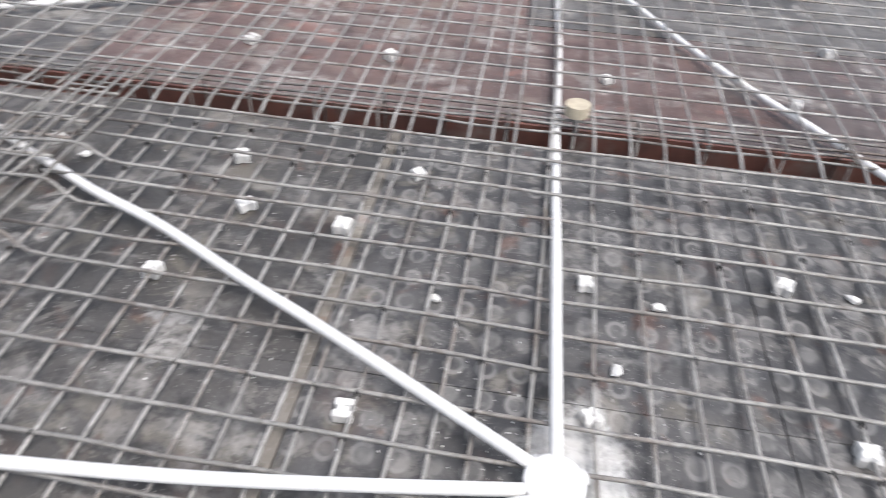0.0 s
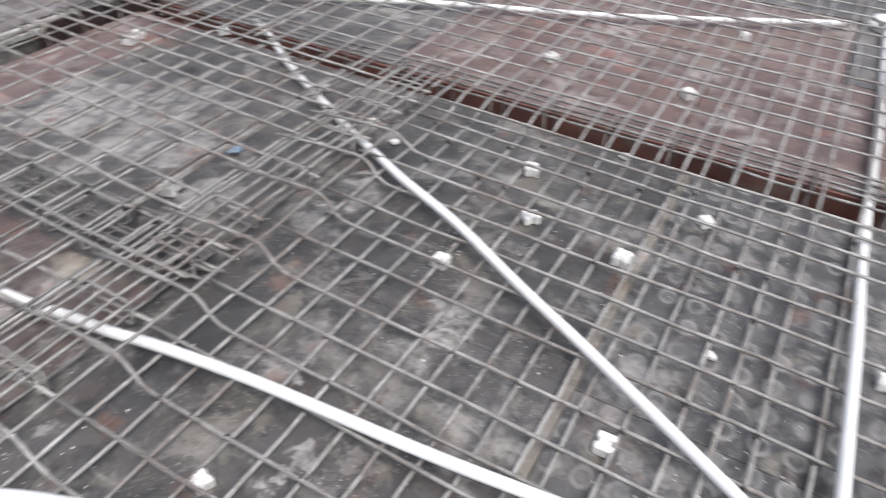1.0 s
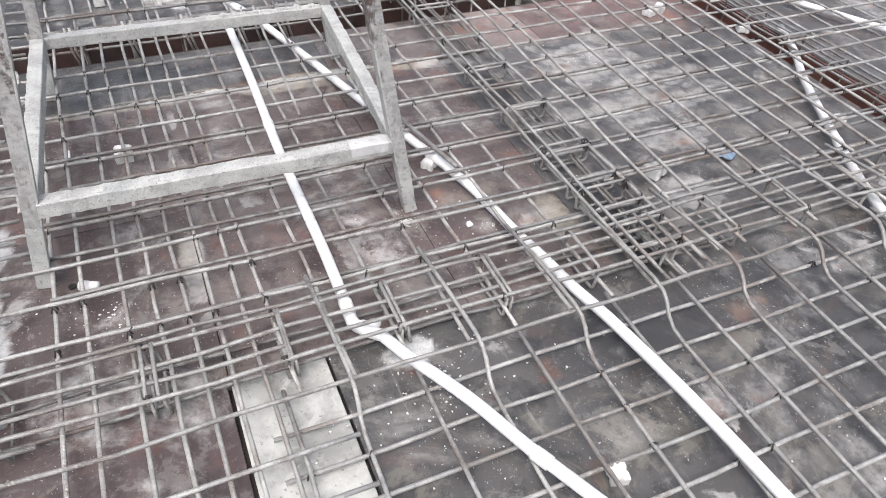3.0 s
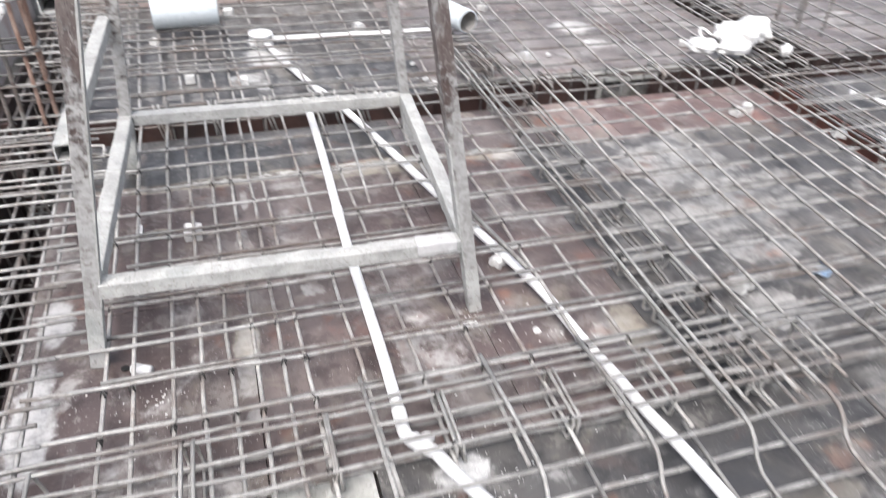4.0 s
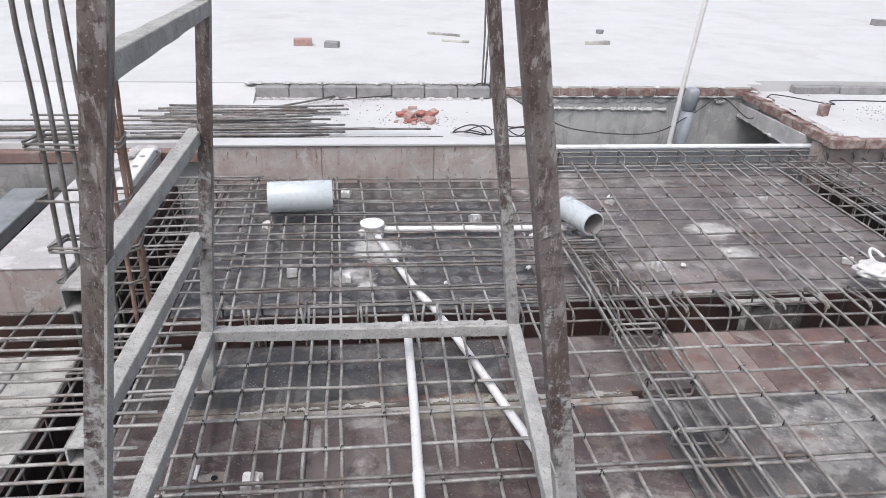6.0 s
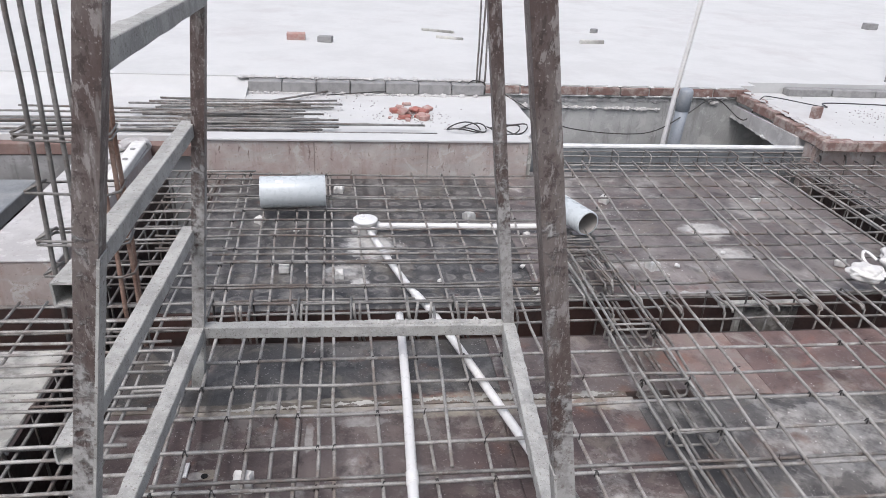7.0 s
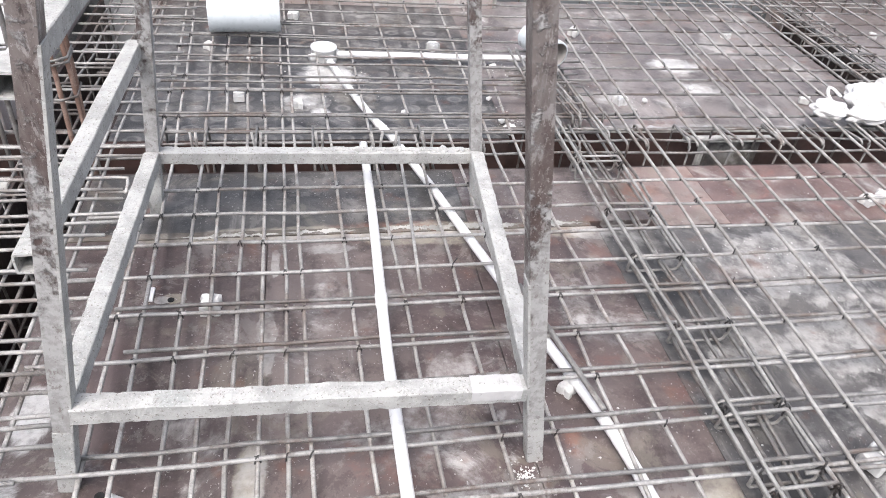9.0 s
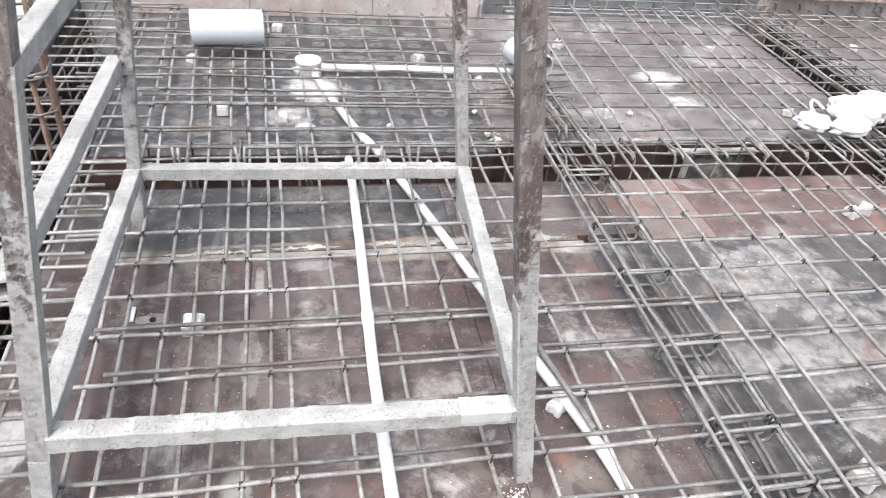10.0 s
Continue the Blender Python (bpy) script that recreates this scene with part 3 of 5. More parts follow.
def build_trench_sides():
    """Plywood linings of the beam trenches, proud of the joists behind them."""
    runs = [
        ("y", 2.262, 0.10, 2.70), ("y", 2.262, 2.82, 6.0), ("y", 2.443, 0.10, 1.38), ("y", 2.488, 1.386, 2.94), ("y", 2.488, 3.21, 6.0), ("y", 2.262, -2.5, -0.05), ("y", 2.50, -1.6, -0.06),
        ("x", 2.692, -3.0, 2.27), ("x", 2.823, -3.0, 2.27), ("x", 2.952, 2.48, 3.72), ("x", 3.198, 2.48, 3.72),
        ("x", 0.128, -3.0, 2.27), ("x", -0.068, -3.0, 2.27), ("x", 0.128, 2.48, 3.65), ("x", -0.118, 2.52, 3.65),
    ]
    lining = thing("trench_lining", (1.3, 0.5, -0.36), "red-brown plywood sides of the beam trenches", "beam formwork", kind="structure")
    for axis, v, a, b in runs:
        n = max(1, round((b - a) / 1.0))
        for i in range(n):
            p, q = a + (b - a) * i / n + 0.002, a + (b - a) * (i + 1) / n - 0.002
            bm = fresh()
            if axis == "y":
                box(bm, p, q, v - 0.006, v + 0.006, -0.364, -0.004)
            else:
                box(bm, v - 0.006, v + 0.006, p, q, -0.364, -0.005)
            # Lit and shaded sides are set apart by colour: redder against near black.
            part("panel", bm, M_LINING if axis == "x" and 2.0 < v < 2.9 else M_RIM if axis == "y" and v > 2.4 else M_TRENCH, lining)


def build_trench_boards():
    """Grey boards that show in the trench below the far mesh."""
    t = thing("trench_board", (2.2, 2.47, -0.36), "grey plywood offcut standing in the beam trench", "board")
    bm = fresh()
    box(bm, 2.125, 2.34, 2.466, 2.480, -0.363, -0.030, 0.002)
    part("board", bm, M_GREY, t)
    bm = fresh()
    box(bm, 2.02, 2.36, 2.440, 2.463, -0.022, -0.004, 0.002)
    box(bm, 2.095, 2.115, 2.448, 2.464, -0.363, -0.023, 0.001)
    part("batten", bm, M_PALE, t, "pale cement-splashed batten")


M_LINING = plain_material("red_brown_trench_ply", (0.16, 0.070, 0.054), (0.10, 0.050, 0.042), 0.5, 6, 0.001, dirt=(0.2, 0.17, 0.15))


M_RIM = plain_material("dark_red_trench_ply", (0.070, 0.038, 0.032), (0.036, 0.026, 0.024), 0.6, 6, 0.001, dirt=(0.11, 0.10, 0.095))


def build_left_block():
    up = thing("concrete_upstand", (-0.23, 3.0, 0), "low concrete upstand with a pale top beside the column bars", "concrete upstand", kind="structure")
    bm = fresh()
    box(bm, -0.42, -0.165, 2.52, 3.64, -0.02, 0.148, 0.004)
    part("body", bm, M_FASCIA, up)
    bm = fresh()
    box(bm, -0.423, -0.162, 2.516, 3.642, 0.149, 0.156, 0.002)
    part("screed_top", bm, M_SCREED, up)
    bm = fresh()
    box(bm, -1.6, -0.44, 2.52, 3.66, -0.34, -0.12)
    single("sunken_slab", bm, M_DUSTYFLOOR, (-1.1, 3.0, -0.3), "dull grey sunken strip beyond the upstand", "slab", kind="structure")


M_SHEET = plain_material("blue_grey_board", (0.23, 0.245, 0.255), (0.17, 0.18, 0.19), 0.6, 9, 0.002, dirt=(0.30, 0.30, 0.295))


def build_sunken_boards():
    t = thing("timber_board", (-0.66, 3.1, -0.12), "weathered blue-grey board lying in the sunken strip", "board")
    bm = fresh()
    box(bm, -0.83, -0.67, 2.53, 3.62, -0.06, 0.0, 0.004)
    part("board", bm, M_SHEET, t)
    for y in (2.70, 3.40):
        bm = fresh()
        box(bm, -0.85, -0.65, y, y + 0.06, -0.119, -0.061, 0.003)
        part("bearer", bm, M_TRENCH, t, "dark timber bearer")


# ---- reinforcement ----
BAR = 0.0046


def wobble(p, q, step=0.16, off=0.0035, rr=rnd):
    """Points of a nearly straight bar."""
    p, q = Vector(p), Vector(q)
    n = max(2, int((q - p).length / step))
    out = []
    for i in range(n + 1):
        s = p.lerp(q, i / n)
        if 0 < i < n:
            s += Vector((rr.uniform(-off, off), rr.uniform(-off, off), rr.uniform(-0.4, 0.4) * off))
        out.append(s)
    return out


def bar(parent, pts, r=BAR, mat=None, n=6):
    bm = fresh()
    tube(bm, pts, r, n)
    return part("rebar", bm, mat or M_BAR, parent, smooth=True)


def stirrup(parent, axis, at, a0, a1, z0, z1, r=0.0038):
    """A closed rectangular link with lapped, bent ends, across a cage that runs along axis."""
    c = 0.005
    flat = [(a0, z1 - 0.02), (a0, z1 - c), (a0 + c, z1), (a1 - c, z1), (a1, z1 - c), (a1, z0 + c), (a1 - c, z0), (a0 + c, z0), (a0, z0 + c), (a0, z1 - 0.012), (a0 + 0.010, z1 - 0.016)]
    lean = rnd.uniform(-0.012, 0.012)
    pts = []
    for i, (a, z) in enumerate(flat):
        s = at + lean * (z - z0) / max(0.02, z1 - z0) + 0.006 * i / len(flat)
        pts.append((s, a, z) if axis == "x" else (a, s, z))
    bm = fresh()
    tube(bm, pts, r, 6)
    # Links reaching into a trench take darker steel: its shade, put in their colour.
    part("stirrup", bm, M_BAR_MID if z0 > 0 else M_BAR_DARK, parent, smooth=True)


Y_BARS_A = [  # x at y = 3.55, 2.25 and 1.2
    (0.25, 0.305, 0.325), (0.28, 0.350, 0.376), (0.36, 0.430, 0.452), (0.415, 0.486, 0.509), (0.50, 0.548, 0.565), (0.54, 0.602, 0.618), (0.622, 0.653, 0.671),
    (0.638, 0.686, 0.716), (0.742, 0.795, 0.822), (0.872, 0.918, 0.937), (1.02, 1.055, 1.067), (1.16, 1.165, 1.175), (1.315, 1.288, 1.303), (1.43, 1.368, 1.402),
]
X_BARS_A = [2.10, 1.985, 1.867, 1.752, 1.628, 1.500, 1.380, 1.250, 1.125, 1.006]
X_BARS_DOUBLE = [1.650, 1.524, 1.402, 1.282, 1.150, 1.020]
Y_BARS_E = [  # x at y = 0.76, 2.25 and 3.75
    (1.715, 1.762, 1.81), (1.795, 1.826, 1.90), (1.955, 1.985, 2.07), (2.02, 2.085, 2.17), (2.16, 2.228, 2.34), (2.26, 2.30, 2.41), (2.35, 2.39, 2.50), (2.44, 2.48, 2.58), (2.53, 2.56, 2.66), (2.61, 2.64, 2.73),
]
X_BARS_B = [3.55, 3.42, 3.29, 3.14, 3.042, 2.895, 2.79, 2.675, 2.505]
X_BARS_B_DARK = [3.27, 3.155, 2.955, 2.745, 2.69, 2.52, 2.40]
Y_BARS_B = [2.73, 2.84, 2.95, 3.06, 3.17, 3.285, 3.41, 3.54, 3.68, 3.82, 3.96]
Y_BARS_D = [  # x at y = 0.5 and y = -1.0
    (0.70, 0.70), (0.81, 0.81), (0.95, 0.945), (1.065, 1.06), (1.18, 1.175), (1.286, 1.28), (1.41, 1.40), (1.487, 1.475), (1.585, 1.57), (1.692, 1.66), (1.825, 1.785), (1.927, 1.88),
    (2.02, 1.992), (2.125, 2.105), (2.212, 2.19), (2.29, 2.262), (2.415, 2.365), (2.49, 2.45), (2.55, 2.53), (2.61, 2.60),
]
CRANKED = {0.81, 1.065, 1.286, 1.487, 1.692, 1.927, 2.125, 2.29}
X_BARS_D = [0.689, 0.60, 0.517, 0.428, 0.345, 0.255, 0.17, 0.095, 0.02, -0.06, -0.115, -0.20, -0.29, -0.36, -0.425, -0.53, -0.655, -0.760, -0.857, -0.950, -1.07, -1.155, -1.29, -1.41, -1.54, -1.66, -1.80]


def main_bar_x(row, y):
    """Where a long bar of the main mesh lies at y: it bends a little at the trench."""
    far, mid, near = row
    return mid + (far - mid) * (y - 2.25) / 1.3 if y > 2.25 else mid + (near - mid) * (2.25 - y) / 1.05


def build_mesh_main():
    mesh = thing("rebar_mesh", (0.9, 1.6, 0.03), "grey ribbed steel bars tied into a square mesh on brown shuttering", "rebar mesh", "slab reinforcement")
    for row in Y_BARS_A:
        start = -1.6 if row[1] < 0.66 else 0.76
        near = max(start, 0.4)
        run = wobble((main_bar_x(row, near), near, 0.041), (row[1], 2.25, 0.041))
        if start < 0.4:
            run = [Vector((main_bar_x(row, near) + 0.01, start, 0.041))] + run
        bar(mesh, run + wobble((row[1], 2.30, 0.042), (row[0], 3.60, 0.044)), mat=M_BAR_TAN)
    bar(mesh, wobble((0.998, 2.36, 0.056), (0.967, 1.66, 0.060)))
    bar(mesh, wobble((1.203, 1.66, 0.060), (1.280, 1.285, 0.060), off=0.001), 0.0062, M_BAR_DARK)
    for y in X_BARS_A:
        drop = 0.018 if y < 1.2 else 0.0
        left = wobble((0.16 + rnd.uniform(-0.03, 0.03), y + drop, 0.051), (1.25, y, 0.051), off=0.004)
        bar(mesh, left + wobble((1.30, y, 0.051), (5.6, y + 0.004, 0.048), 0.25, 0.005))
    for y in X_BARS_DOUBLE:
        a = rnd.uniform(0.25, 0.40)
        bar(mesh, wobble((a, y + 0.003, 0.050), (2.60 + rnd.uniform(0, 0.15), y - 0.010, 0.050), off=0.004), mat=M_BAR_DARK)
    bar(mesh, wobble((2.30, 2.30, 0.058), (2.32, 3.55, 0.060)))


def build_mesh_right():
    mesh = thing("rebar_mesh", (2.2, 1.6, 0.03), "grey ribbed steel mesh over cement-stained grey-brown shuttering", "rebar mesh", "slab reinforcement")
    for near, mid, far in Y_BARS_E:
        bar(mesh, wobble((near, 0.78, 0.062), (mid, 2.25, 0.062), off=0.004) + wobble((mid, 2.30, 0.062), (far, 3.74, 0.062), off=0.004), mat=M_BAR_TAN)
    bar(mesh, wobble((1.62, 1.11, 0.052), (2.76, 1.09, 0.052)), mat=M_BAR_DARK)
    # links of the trench cage turned down beside the long bars
    for x0, x1 in ((1.775, 1.800), (1.957, 1.980), (2.118, 2.143), (2.285, 2.296), (2.430, 2.444), (2.585, 2.60)):
        bar(mesh, [(x0, 2.425, 0.052), (x1 - 0.004, 2.318, 0.060), (x1 - 0.001, 2.306, 0.054), (x1, 2.302, 0.046)], 0.0042, M_BAR_MID)


def build_mesh_far():
    mesh = thing("rebar_mesh", (1.6, 3.0, 0.03), "grey steel mesh over black and brown shuttering below the slab edge", "rebar mesh", "slab reinforcement")
    for y in X_BARS_B:
        bar(mesh, wobble((0.02 + rnd.uniform(-0.04, 0.04), y + 0.014, 0.051), (1.35, y - 0.012, 0.051), off=0.005) + wobble((1.42, y - 0.012, 0.051), (4.2, y + rnd.uniform(-0.01, 0.02), 0.052), off=0.005), mat=M_BAR_DARK)
    for y in X_BARS_B_DARK:
        bar(mesh, wobble((0.25, y + 0.010, 0.049), (rnd.uniform(1.2, 2.2), y - 0.008, 0.050), off=0.005), mat=M_BAR_DARK)
    for y in (3.63, 3.69):
        bar(mesh, wobble((1.72, y, 0.055), (4.2, y + 0.02, 0.055)))
    for x in Y_BARS_B:
        bar(mesh, wobble((x, 2.28, 0.062), (x + 0.02, 3.76, 0.062)))


def build_mesh_near():
    mesh = thing("rebar_mesh", (1.7, -0.4, 0.02), "grey steel mesh lying low on black shuttering", "rebar mesh", "slab reinforcement")
    for x, back in Y_BARS_D:
        low = 0.030 if x < 2.2 else 0.045
        end = back + (back - x) * 0.6
        if x in CRANKED:
            run = wobble((end, -2.4, low), (x, 0.60, low))
            rise = [(x + 0.001, 0.638, low + 0.003), (x + 0.002, 0.662, low + 0.018), (x + 0.004, 0.682, 0.072), (x + 0.005, 0.702, 0.086), (x + 0.006, 0.735, 0.091), (x + 0.004, 0.85, 0.086), (x, 1.02, 0.072)]
            bar(mesh, run + [Vector(p) for p in rise], mat=M_BAR_MID)
        else:
            bar(mesh, wobble((end, -2.4, low), (x, 0.78, low + 0.004)), mat=M_BAR_MID)
    for y in X_BARS_D:
        run = wobble((0.66, y + rnd.uniform(-0.006, 0.006), 0.021), (2.55, y, 0.021))
        bar(mesh, run + wobble((2.68, y, 0.052), (5.6, y + rnd.uniform(-0.03, 0.03), 0.040), 0.3))
    for y in (0.62, 0.52, 0.40, 0.27, 0.14, 0.02, -0.12, -0.26):
        bar(mesh, wobble((-0.30, y, 0.052), (0.80, y + 0.01, 0.052)))


def build_mesh_beyond():
    mesh = thing("rebar_mesh", (3.8, 0.0, 0.02), "grey steel mesh over worn red-brown shuttering past the trench", "rebar mesh", "slab reinforcement")
    for i in range(22):
        x = 2.87 + 0.115 * i
        bar(mesh, wobble((x + rnd.uniform(-0.02, 0.02), -2.8, 0.045), (x, 2.28, 0.045), step=0.3))
    for y in (2.2, 1.95, 1.58, 0.92, 0.80, -1.92, -2.05, -2.2, -2.36, -2.5):
        bar(mesh, wobble((2.66, y, 0.056), (5.6, y + rnd.uniform(-0.02, 0.02), 0.035), step=0.3))


def build_mesh_left():
    mesh = thing("rebar_mesh", (0.0, 1.6, 0.03), "close-set grey bars hooked over a dark beam trench", "rebar mesh", "slab reinforcement")
    y, i = 2.315, 0
    while y > -0.2:
        long = rnd.uniform(0.24, 0.33)
        pts = wobble((-0.62, y + rnd.uniform(-0.015, 0.015), 0.060), (long - 0.03, y, 0.058))
        if i % 3 == 0 and y > 1.5:
            pts += [Vector((long, y - 0.004, 0.058)), Vector((long + 0.004, y - 0.03, 0.056)), Vector((long + 0.005, y - 0.07, 0.055))]
        bar(mesh, pts)
        i += 1
        y -= (0.060, 0.048, 0.072, 0.040)[i % 4] * rnd.uniform(0.85, 1.15)
    for x in (-0.50, -0.36, -0.24, -0.16, 0.165, 0.20):
        bar(mesh, wobble((x + 0.02, -1.6, 0.046), (x - 0.03, 3.55 if x > -0.1 else 2.45, 0.046)))
    y = 2.58
    while y < 3.6:
        bar(mesh, wobble((-0.10, y, 0.058), (0.30, y + 0.01, 0.056)))
        y += rnd.uniform(0.075, 0.115)


def cage(label, axis, lo, hi, rails, z0, z1, a0, a1, stations, at, dark=True):
    """A beam cage: long bars and links."""
    c = thing("beam_cage", at, label, "rebar cage", "beam cages")
    for a, z in rails:
        p, q = ((lo, a, z), (hi, a, z)) if axis == "x" else ((a, lo, z), (a, hi, z))
        # Low rails are darker too, with the shade inside the cage in their colour.
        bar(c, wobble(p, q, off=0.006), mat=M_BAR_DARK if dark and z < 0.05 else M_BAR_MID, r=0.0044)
    for s in stations:
        stirrup(c, axis, s, a0, a1, z0, z1)


def build_cages():
    cage("flat steel cage with links lying in the deck", "y", 0.76, 2.98, [(1.498, 0.084), (1.528, 0.082), (1.655, 0.072), (1.53, 0.029), (1.578, 0.027), (1.602, 0.040), (1.625, 0.027), (1.672, 0.029), (1.70, 0.034)],
         0.018, 0.076, 1.515, 1.655, [0.84, 0.92, 1.00, 1.064, 1.11, 1.244, 1.260, 1.482, 1.733, 1.924, 2.16, 2.21, 2.55, 2.70, 2.80], (1.58, 1.8, 0.02))
    bits = thing("rebar_offcuts", (1.6, 2.6, 0.08), "short loose rebars dropped on the cage near the pipe", "rebar offcuts")
    rr = random.Random(77)
    for i in range(12):
        x, y, l = (1.49, 1.53, 1.58, 1.62, 1.66, 1.71)[i % 6] + rr.uniform(-0.012, 0.012), rr.uniform(2.50, 2.72), rr.uniform(0.12, 0.26)
        tilt = rr.uniform(0.0, 0.10)
        bar(bits, wobble((x, y, 0.076), (x + tilt * l, y - l, 0.079), 0.08, 0.002) + [Vector((x + tilt * l + 0.001, y - l - 0.008, 0.070)), Vector((x + tilt * l + 0.002, y - l - 0.010, 0.045))], 0.0040, (M_BAR, M_BAR_MID, M_BAR_DARK)[i % 3])
    for i in range(5):
        y = 2.86 - 0.05 * i
        bar(bits, wobble((1.46, y, 0.050), (1.72 + rr.uniform(-0.03, 0.03), y + rr.uniform(-0.02, 0.02), 0.052), 0.08, 0.003), 0.0040, M_BAR_DARK)
    cage("flat steel cage with links across the deck", "x", -0.25, 2.76, [(0.722, 0.083), (0.814, 0.076), (0.850, 0.076), (0.892, 0.074), (0.936, 0.076), (0.962, 0.070), (0.84, 0.020), (0.92, 0.020)],
         0.014, 0.080, 0.815, 0.945, [0.24, 0.475, 0.50, 0.718, 0.735, 0.945, 0.965, 1.175, 1.19, 1.40, 1.58, 1.61, 1.80, 2.02, 2.22, 2.44, 2.6], (1.2, 0.87, 0.02))
    st = [0.30, 0.43, 0.58, 0.74, 0.92, 1.08, 1.25, 1.42, 1.57, 1.80, 1.96, 2.11, 2.28, 2.46, 2.62, 2.98, 3.3, 3.6, 3.9]
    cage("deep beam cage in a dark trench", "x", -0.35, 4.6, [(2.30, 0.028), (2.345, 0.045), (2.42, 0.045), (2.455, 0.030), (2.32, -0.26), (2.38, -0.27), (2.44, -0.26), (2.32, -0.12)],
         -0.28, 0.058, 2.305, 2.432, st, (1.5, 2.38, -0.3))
    hooks = thing("upturned_hooks", (0.75, 2.30, 0.03), "short upturned bar ends along the dark trench", "rebar hooks", "beam cages")
    for x, lean in ((0.300, -0.01), (0.401, -0.004), (0.412, 0.0), (0.575, -0.010), (0.587, 0.004), (0.752, -0.006), (0.765, 0.0), (0.920, -0.012), (0.934, 0.008), (0.981, 0.002), (1.075, -0.014), (1.091, 0.004), (1.24, 0.0)):
        bm = fresh()
        tube(bm, [(x + 0.02, 2.298, -0.05), (x, 2.300, 0.03), (x + 0.5 * lean, 2.303, 0.075), (x + lean, 2.308, 0.105)], 0.0044)
        part("hook", bm, M_BAR, hooks, smooth=True)
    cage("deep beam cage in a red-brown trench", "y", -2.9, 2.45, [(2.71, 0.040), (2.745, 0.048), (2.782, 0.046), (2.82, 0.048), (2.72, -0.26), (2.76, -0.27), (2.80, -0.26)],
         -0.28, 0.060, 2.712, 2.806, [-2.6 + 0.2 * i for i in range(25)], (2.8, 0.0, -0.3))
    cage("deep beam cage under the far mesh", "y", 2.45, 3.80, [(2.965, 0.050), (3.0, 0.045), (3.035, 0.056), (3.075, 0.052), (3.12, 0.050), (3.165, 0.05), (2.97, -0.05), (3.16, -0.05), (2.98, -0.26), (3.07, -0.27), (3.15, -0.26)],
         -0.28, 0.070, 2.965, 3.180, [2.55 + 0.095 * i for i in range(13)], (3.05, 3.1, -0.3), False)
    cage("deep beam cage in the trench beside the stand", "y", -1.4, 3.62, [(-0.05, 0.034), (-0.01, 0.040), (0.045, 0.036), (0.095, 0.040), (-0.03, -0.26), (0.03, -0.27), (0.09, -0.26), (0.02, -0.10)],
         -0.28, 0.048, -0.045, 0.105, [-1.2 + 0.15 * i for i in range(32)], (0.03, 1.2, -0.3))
    c = thing("beam_cage", (2.9, 3.74, 0.0), "steel cage along the white edge board", "rebar cage", "beam cages")
    for y, z in ((3.77, 0.075), (3.80, 0.03), (3.84, 0.078), (3.83, -0.05)):
        bar(c, wobble((1.70, y, z), (4.4, y + 0.02, z)), mat=M_BAR_DARK)
    for i in range(16):
        stirrup(c, "x", 1.78 + 0.16 * i, 3.755, 3.848, -0.06, 0.088)


def build_columns():
    col = thing("column_bars", (-0.05, 2.42, 0.0), "upright dark rebars of a column with square ties", "column rebar", "column bars")
    for x, y, d in ((-0.137, 2.40, 0.045), (-0.094, 2.40, 0.036), (-0.055, 2.40, 0.042), (-0.012, 2.41, 0.03), (0.044, 2.40, 0.03), (0.085, 2.42, 0.0), (0.075, 2.46, 0.02)):
        bar(col, wobble((x, y, -0.30), (x + d, y + 0.01, 1.25), off=0.004), 0.0075, M_BAR_DARK if x < 0.04 else M_BAR_RUST)
    for z in (0.17, 0.272, 0.284, 0.432, 0.585, 0.60):
        bm = fresh()
        tube(bm, [(-0.150, 2.388, z), (0.06, 2.390, z - 0.008), (0.098, 2.40, z), (0.095, 2.47, z + 0.006), (-0.148, 2.47, z), (-0.150, 2.388, z + 0.005), (-0.11, 2.44, z + 0.02)], 0.0042)
        part("tie", bm, M_BAR_DARK, col, smooth=True)
    col = thing("column_bars", (3.29, 2.74, 0.0), "upright dark starter bars rising from the trench crossing", "column rebar", "column bars")
    for x, y in ((3.27, 2.72), (3.40, 2.70), (3.28, 2.88), (3.41, 2.88)):
        bar(col, wobble((x, y, -0.3), (x + 0.012, y, 1.1), off=0.004), 0.0075, M_BAR_DARK)
    col = thing("starter_bars", (1.52, 4.62, 0.18), "thin upright starter bars on the old roof", "starter bars", "column bars")
    for x, y, d in ((1.482, 4.72, -0.012), (1.500, 4.74, 0.015), (1.530, 4.72, 0.004)):
        bar(col, wobble((x, y - 0.12, 0.16), (x + d, y - 0.12, 1.5), off=0.004), 0.0055, M_BAR_DARK)
    bm = fresh()
    tube(bm, wobble((4.35, 4.85, 0.24), (5.1, 5.8, 0.95)), 0.006)
    single("leaning_rod", bm, M_BAR_DARK, (4.35, 4.85, 0.24), "thin dark rod leaning up from the old roof", "rod", smooth=True)
    bm = fresh()
    tube(bm, wobble((4.53, 4.95, 0.24), (5.25, 5.9, 0.97)), 0.009)
    single("leaning_rod", bm, M_BAR_DARK, (4.53, 4.95, 0.24), "thicker dark rod leaning beside a thin one", "rod", smooth=True)


